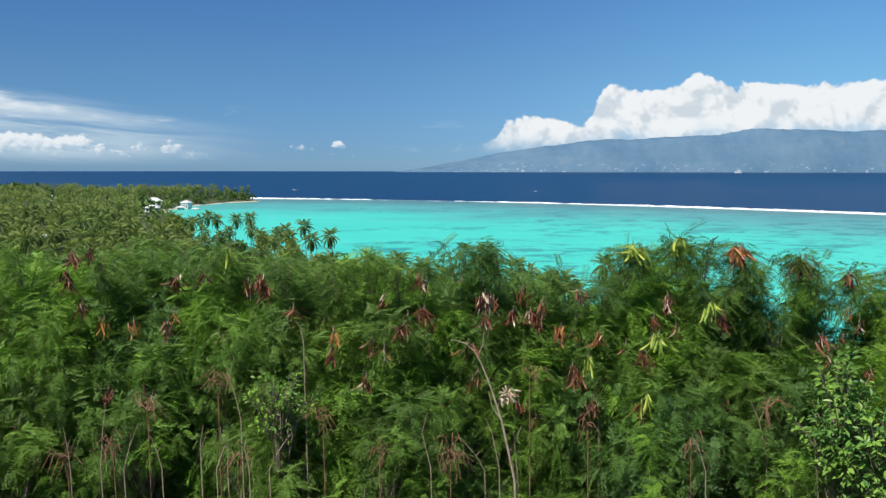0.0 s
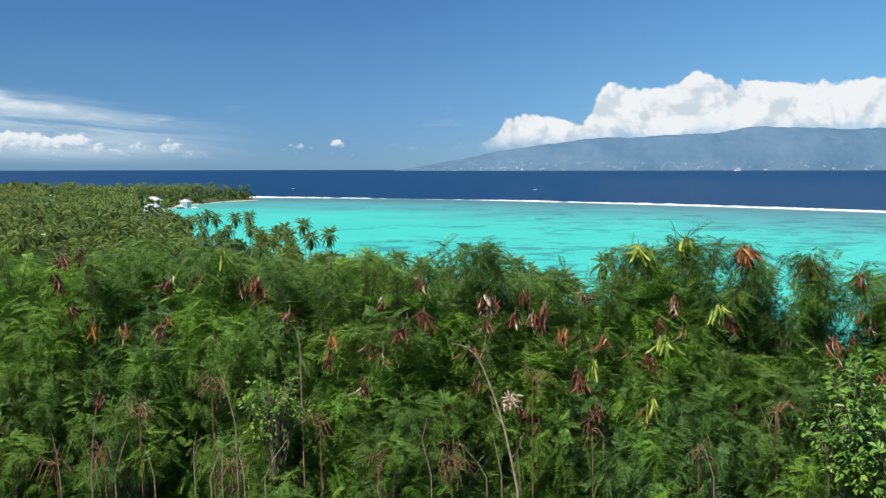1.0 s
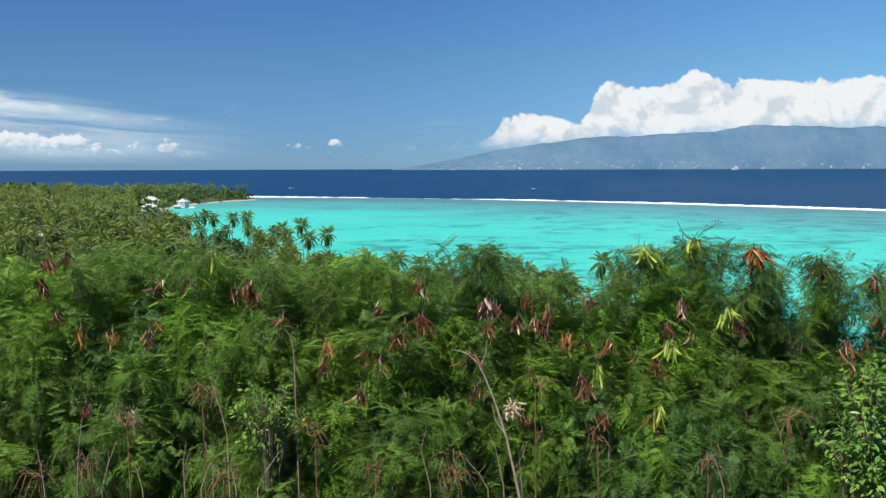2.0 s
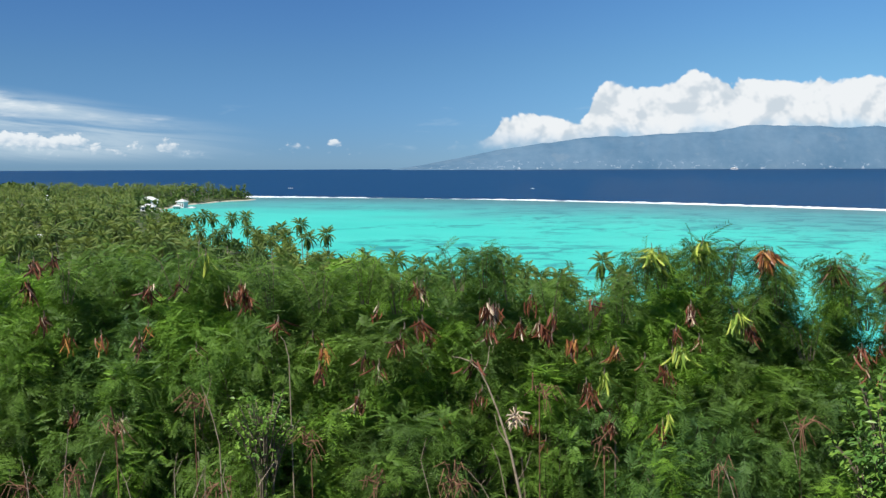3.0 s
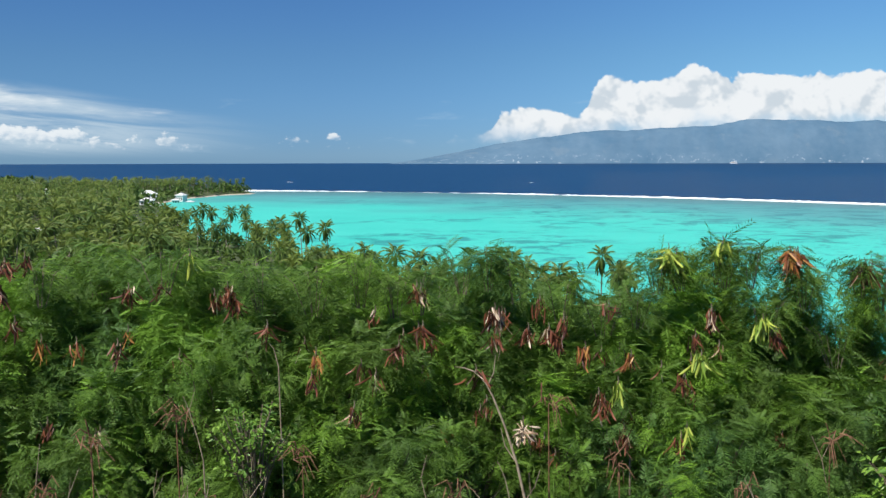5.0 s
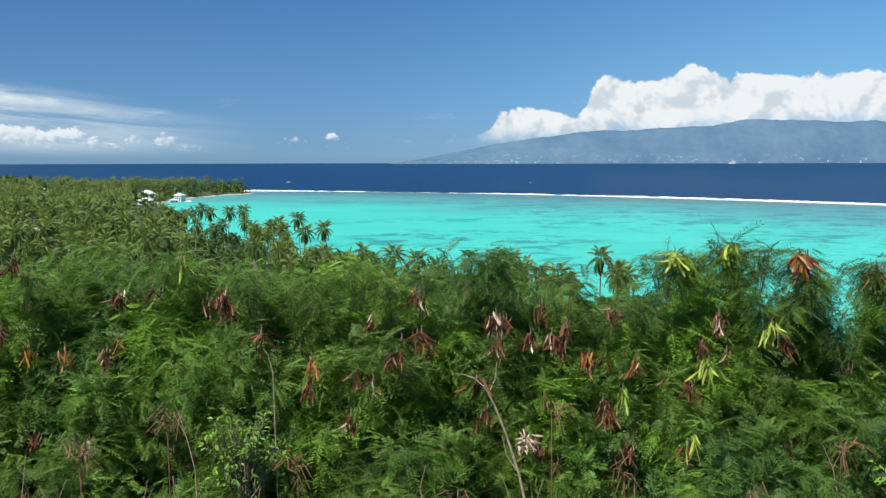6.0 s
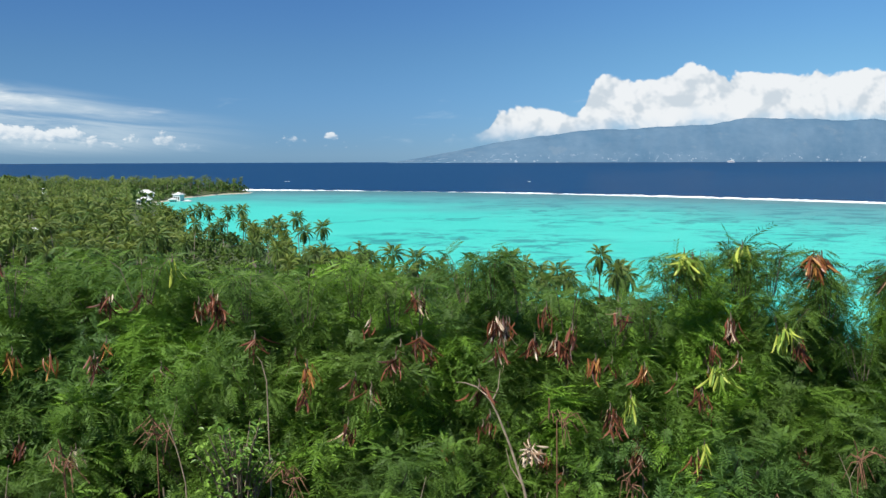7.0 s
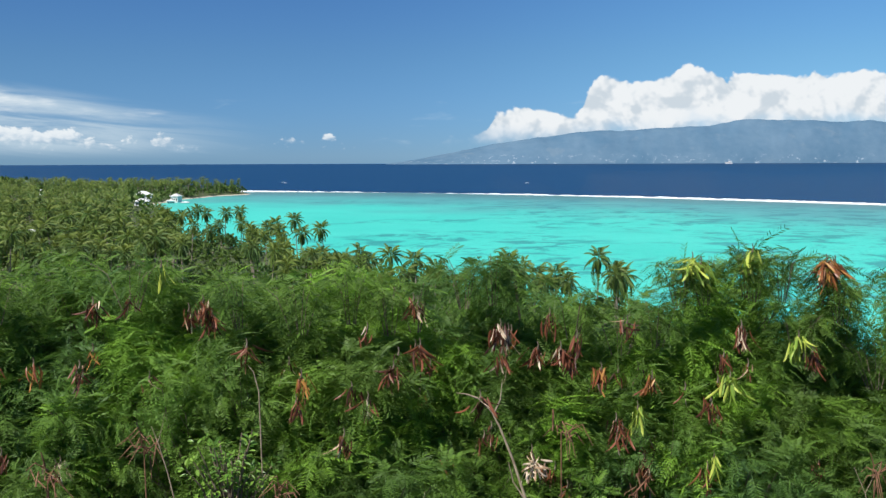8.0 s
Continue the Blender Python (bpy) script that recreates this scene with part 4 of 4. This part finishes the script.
# picture place at 4 s, colour, number, spread, distance
CLUSTERS = [(412, 508, "red", 20, 0.5, 8.45), (425, 528, "red", 12, 0.6, 8.4), (390, 520, "red", 9, 0.5, 8.4), (868, 545, "red", 20, 0.5, 8.4), (880, 552, "tan", 5, 0.5, 8.35), (735, 506, "red", 12, 0.6, 8.5),
            (742, 510, "tan", 3, 0.6, 8.45), (704, 608, "red", 14, 0.9, 8.2), (563, 620, "orange", 10, 0.5, 8.2), (1237, 548, "red", 12, 0.4, 8.4), (1238, 552, "tan", 3, 0.3, 8.35), (1347, 585, "red", 9, 0.3, 8.3),
            (1220, 625, "green", 13, 0.7, 8.1), (1190, 660, "red", 5, 0.4, 8.1), (1372, 448, "orange", 20, 0.95, 8.8), (1382, 452, "orange", 12, 0.7, 8.8), (1385, 450, "red", 8, 1.1, 8.8), (1500, 470, "red", 16, 0.9, 8.8), (1512, 474, "orange", 5, 0.8, 8.8), (1165, 444, "green", 16, 1.1, 8.8),
            (1178, 452, "green", 8, 0.8, 8.75), (1258, 432, "green", 8, 0.8, 9.0), (1325, 565, "green", 9, 0.8, 8.3), (960, 580, "red", 16, 0.5, 8.3), (925, 580, "red", 10, 0.6, 8.3), (945, 530, "red", 8, 0.4, 8.5),
            (975, 592, "red", 9, 0.5, 8.3), (1195, 748, "green", 6, 0.4, 7.9), (1185, 765, "red", 5, 0.4, 7.9), (1088, 752, "red", 11, 0.4, 7.9), (32, 466, "red", 14, 0.8, 8.8), (66, 456, "red", 10, 0.8, 8.9),
            (22, 505, "red", 16, 0.8, 8.6), (50, 566, "red", 9, 0.6, 8.4), (195, 752, "tan", 8, 0.6, 7.9), (188, 758, "red", 8, 0.7, 7.9), (1100, 625, "orange", 10, 0.5, 8.1), (1078, 672, "green", 8, 0.5, 8.1),
            (1055, 705, "red", 6, 0.3, 8.0), (628, 712, "red", 8, 0.5, 8.0), (665, 655, "red", 7, 0.6, 8.1), (745, 575, "red", 14, 0.7, 8.3), (480, 574, "red", 8, 0.8, 8.3), (243, 510, "red", 12, 0.8, 8.6),
            (348, 452, "green", 9, 0.3, 8.9), (105, 738, "red", 7, 0.5, 8.0), (155, 602, "orange", 7, 0.5, 8.3), (95, 598, "orange", 6, 0.5, 8.3), (1550, 628, "red", 13, 0.6, 8.2), (1022, 612, "orange", 12, 0.6, 8.2),
            (1045, 690, "red", 10, 0.5, 8.1), (870, 585, "red", 8, 0.6, 8.25), (800, 868, "red", 18, 1.3, 7.7), (660, 862, "red", 6, 0.6, 7.7), (555, 660, "red", 5, 0.5, 8.1), (1600, 500, "red", 12, 0.7, 8.7),
            (300, 500, "red", 6, 0.6, 8.6), (225, 605, "red", 7, 0.6, 8.3), (1062, 540, "red", 8, 1.0, 8.5), (640, 640, "red", 6, 0.5, 8.1), (985, 562, "red", 7, 0.5, 8.3), (1210, 592, "red", 7, 0.5, 8.25)]


def pod_cluster(at, colour, count, spread, parent, rng, size=1.0):
    hub = part("pod_stalk", HUB, parent, WORDS[colour])
    hub.matrix_basis = parent.matrix_world.inverted() @ Matrix.Translation(at)
    for _ in range(int(count * 2.1)):
        tone = colour
        if rng.random() < 0.08:
            tone = {"red": "tan", "orange": "red", "green": "green", "tan": "tan"}[colour]
        az, tilt = rng.uniform(0, 6.28), spread * 1.25 * rng.random() ** 0.7
        m = (Euler((0, 0, az)).to_matrix() @ Euler((0, -tilt, 0)).to_matrix() @ Euler((0, 0, rng.uniform(0, 6.28))).to_matrix()).to_4x4()
        part("pod", PODS[tone][rng.integers(0, 5)], hub, "", Matrix.Translation((rng.normal(0, 0.022), rng.normal(0, 0.022), rng.uniform(-0.05, 0.03))) @ m @ Matrix.Scale(rng.uniform(0.5, 0.9) * size, 4))


for px, py, colour, count, spread, d in CLUSTERS:
    c = spot(px, py, 8.85 if py < 540 else 8.48)
    pod_cluster(c, colour, count, spread, nearest_shrub(c), brng, 1.3 if py < 480 and px > 1100 or colour == "green" else 1.0)


for _ in range(46):
    c = spot(brng.uniform(-80, 1650), brng.uniform(540, 900), brng.uniform(8.6, 8.9))
    pod_cluster(c, "red" if brng.random() < 0.8 else "orange", int(brng.integers(3, 7)), brng.uniform(0.3, 0.9), nearest_shrub(c), brng, 0.75)


# ---------------------------------------------------------------- dead twig, bare sticks, broad-leaved shrub
def dead_branch(stems, d, label, thick=1.0):
    thing = tagged(new("dead_branch"), label, "branch", "bare branches in the thicket")
    g = spot(*stems[0][0], d)
    thing.matrix_basis = Matrix.Translation((g.x, g.y, land_z(g.x, g.y)))
    off = np.array([g.x, g.y, land_z(g.x, g.y)])
    for k, points in enumerate(stems):
        pts = [np.array(spot(px, py, d)) - off for px, py in points]
        if k == 0:
            pts = [np.array([0.08, 0.15, -0.1])] + pts
        part("stem" if k == 0 else "twig", mesh_of("stem" if k == 0 else "twig", *tube(pts, np.linspace((0.014 if k == 0 else 0.006) * thick, (0.004 if k == 0 else 0.002) * thick, len(pts)), 6), M_DRY, smooth_faces=True), thing)
    return thing


main = dead_branch([[(932, 930), (922, 882), (905, 805), (884, 740), (864, 690), (852, 668), (832, 648)], [(856, 672), (866, 650), (869, 620)], [(832, 648), (815, 642), (800, 640)], [(905, 805), (885, 775), (878, 745)],
                    [(918, 870), (935, 845), (945, 815)]], 7.75, "bare bleached branch rising out of the thicket")
bpy.context.view_layer.update()
pod_cluster(spot(915, 748, 7.7), "tan", 20, 1.35, main, brng, 0.8)
pod_cluster(spot(835, 650, 7.75), "red", 6, 0.8, main, brng)
STICKS = [([[(372, 800), (362, 760), (348, 715), (338, 690)], [(348, 715), (355, 690), (358, 672)]], 8.0), ([[(85, 900), (88, 830), (94, 770)]], 7.9), ([[(290, 900), (288, 850), (294, 815)], [(290, 860), (300, 835), (306, 822)]], 7.8),
          ([[(388, 900), (378, 860), (382, 838)]], 7.8), ([[(760, 900), (742, 830), (752, 790)]], 7.8), ([[(500, 640), (492, 610), (484, 600)]], 8.2), ([[(1440, 880), (1425, 800), (1408, 760)], [(1425, 800), (1440, 770), (1450, 750)]], 8.2),
          ([[(900, 900), (885, 830), (872, 800)]], 7.7)]
for px, top in ((22, 820), (132, 812), (210, 836), (322, 826), (345, 840), (430, 830), (870, 846), (1320, 830)):
    lean = brng.uniform(-45, 45)
    STICKS.append(([[(px, 905), (px + lean * 0.4, (905 + top) / 2), (px + lean, top)], [(px + lean * 0.4, (905 + top) / 2), (px + lean * 0.4 + brng.uniform(-18, 18), top + 16)]], 7.85))
for stems, d in STICKS:
    dead_branch(stems, d, "thin bare grey stick among the leaves", 0.42)


def broad_shrub(px, py, d, height, width, leaves, size, label, rng):
    c = spot(px, py, d)
    g = land_z(c.x, c.y) - 0.1
    thing = tagged(new("broadleaf_shrub"), label, "shrub")
    thing.matrix_basis = Matrix.Translation((c.x, c.y, g))
    hgt = c.z - g
    where, direc, sz, young = [], [], [], []
    shoots = []
    for i in range(leaves // 14):
        d_ = rng.normal(0, 1, 3)
        d_ /= np.linalg.norm(d_)
        e = np.array([0, 0, hgt - height / 2]) + d_ * np.array([width / 2, width / 2, height / 2]) * rng.random() ** 0.35
        ax = d_ * 0.7 + np.array([0, 0, 0.8])
        ax /= np.linalg.norm(ax)
        shoots.append(tube([e * np.array([0.3, 0.3, 1]) - np.array([0, 0, 0.4]), e - ax * 0.15, e], [0.007, 0.005, 0.003], 4))
        w_, dd = tuft_leaves(rng, e, ax, 14)
        where.append(w_)
        direc.append(dd)
        sz.append(size * rng.uniform(0.7, 1.2, 14))
        young.append(np.full(14, rng.random() ** 2 * 0.8))
    q, owner = scatter_leaves([blade_leaf(1.0, 0.42), blade_leaf(0.9, 0.5)], np.concatenate(where), np.concatenate(direc), np.concatenate(sz), rng, 0.5)
    part("foliage", quads_mesh("foliage", q, M_BROAD, np.concatenate(young)[owner]), thing)
    part("branchwork", mesh_of("branchwork", *join(shoots), M_BARK), thing)
    for k in range(3):
        part("stem", mesh_of("stem", *tube([(0.05 * k, 0, -0.2), (0.1 * k - 0.1, 0.05, hgt * 0.5), (0.2 * k - 0.2, 0.05 * k, hgt * 0.8)], [0.012, 0.009, 0.005], 6), M_BARK, smooth_faces=True), thing)
    return thing


broad_shrub(1600, 650, 7.75, 1.3, 0.72, 1500, 0.078, "glossy broad-leaved shrub beside the thicket", brng)
broad_shrub(1700, 720, 7.6, 1.7, 0.85, 1500, 0.085, "glossy broad-leaved shrub beside the thicket", brng)
broad_shrub(455, 690, 8.25, 0.6, 0.6, 800, 0.05, "small round-leaved creeper over the thicket", brng)


# ---------------------------------------------------------------- far out on the water
def ferry(px, py, d):
    c = spot(px, py, d)
    thing = tagged(new("ferry"), "small white ferry far out in the strait", "boat")
    thing.matrix_basis = Matrix.Translation((c.x, c.y, 0.0))
    bm = bmesh.new()
    bmesh.ops.create_cube(bm, size=1.0)
    bmesh.ops.scale(bm, vec=(30, 8, 4), verts=bm.verts)
    for q in bm.verts:
        q.co.z += 1.5
        if q.co.x > 0:
            q.co.y *= 0.25
        if q.co.z < 0:
            q.co.x *= 0.85
    bmesh.ops.bevel(bm, geom=bm.edges[:], offset=0.4, segments=2, affect="EDGES")
    me = bpy.data.meshes.new("hull")
    bm.to_mesh(me)
    bm.free()
    me.materials.append(M_WHITE)
    part("hull", me, thing)
    part("cabin", box_mesh("cabin", (15, 6, 3.4), M_WHITE, 0.3), thing, "", Matrix.Translation((-2, 0, 3.4)))
    part("bridge", box_mesh("bridge", (5, 5, 2.2), M_WHITE, 0.3), thing, "", Matrix.Translation((2, 0, 6.7)))
    part("window_band", box_mesh("window_band", (15.2, 6.2, 0.9), M_DARK, 0.1), thing, "dark window band", Matrix.Translation((-2, 0, 4.8)))


ferry(1297, 293, 4150)


def whitecap(px, py, d, length):
    """A short breaking crest: a low ridge of foam with ragged edges."""
    c = spot(px, py, d)
    rng = np.random.default_rng(int(px))
    xs = np.linspace(-length / 2, length / 2, 14)
    rows = []
    for side, hgt in ((-1, 0.02), (-0.2, 0.5), (0.4, 0.35), (1, 0.02)):
        w = 1.0 * np.sqrt(np.maximum(0.02, 1 - (2 * xs / length) ** 2))
        rows.append(np.stack([xs, side * w + rng.normal(0, 0.3, 14), hgt * w * 0.5 + 0.04], axis=-1))
    i, j = np.meshgrid(np.arange(3), np.arange(13), indexing="ij")
    f = np.stack([i * 14 + j, i * 14 + j + 1, (i + 1) * 14 + j + 1, (i + 1) * 14 + j], axis=-1).reshape(-1, 4)
    ob = tagged(new("whitecap", mesh_of("whitecap", np.concatenate(rows), f, M_FOAM)), "small white breaking crest on the dark blue sea", "wave", "whitecaps on the open sea")
    ob.matrix_basis = Matrix.Translation((c.x, c.y, 0.0))


whitecap(940, 329, 1320, 5)
whitecap(512, 327, 1380, 7)


# ---------------------------------------------------------------- dry brush caught in the thicket
M_BRUSH = plain_material("dead_brown_twigs", (0.10, 0.045, 0.03), (0.30, 0.17, 0.10), 16.0, 0.9, 0.2, 0.0, 0.1)


def dry_brush(px, py, d, n, size, rng):
    c = spot(px, py, d)
    z = land_z(c.x, c.y)
    thing = tagged(new("dry_brush"), "tangle of dead brown twigs caught in the thicket", "brush", "dry brush in the thicket")
    thing.matrix_basis = Matrix.Translation((c.x, c.y, z - 0.1))
    mid = np.array([0, 0, c.z - z])
    part("stem", mesh_of("stem", *tube([(0.05, 0.1, 0), (0.02, 0.05, mid[2] * 0.6), tuple(mid)], [0.007, 0.006, 0.004], 6), M_BRUSH, smooth_faces=True), thing)
    for _ in range(n):
        d_ = rng.normal(0, 1, 3)
        d_ /= np.linalg.norm(d_)
        d_[1] -= 0.3
        a = mid + rng.normal(0, 0.03, 3)
        e = a + d_ * size * rng.uniform(0.5, 1.0)
        k = (a + e) / 2 + rng.normal(0, 0.02, 3) + np.array([0, 0, 0.04])
        part("twig", mesh_of("twig", *tube([a, k, e - np.array([0, 0, 0.05])], [0.005, 0.004, 0.002], 4), M_BRUSH), thing)


for px, py, d, n, size in ((800, 850, 7.75, 26, 0.2), (325, 700, 8.15, 14, 0.2), (655, 845, 7.9, 12, 0.18), (15, 850, 7.9, 14, 0.22), (180, 745, 8.0, 12, 0.18), (1440, 745, 8.2, 14, 0.22), (540, 770, 8.05, 12, 0.2), (960, 680, 8.2, 12, 0.16),
                           (1080, 780, 8.0, 12, 0.18), (110, 830, 7.9, 14, 0.2), (370, 850, 7.85, 12, 0.2), (1290, 830, 7.95, 10, 0.18)):
    dry_brush(px, py, d, n, size, brng)
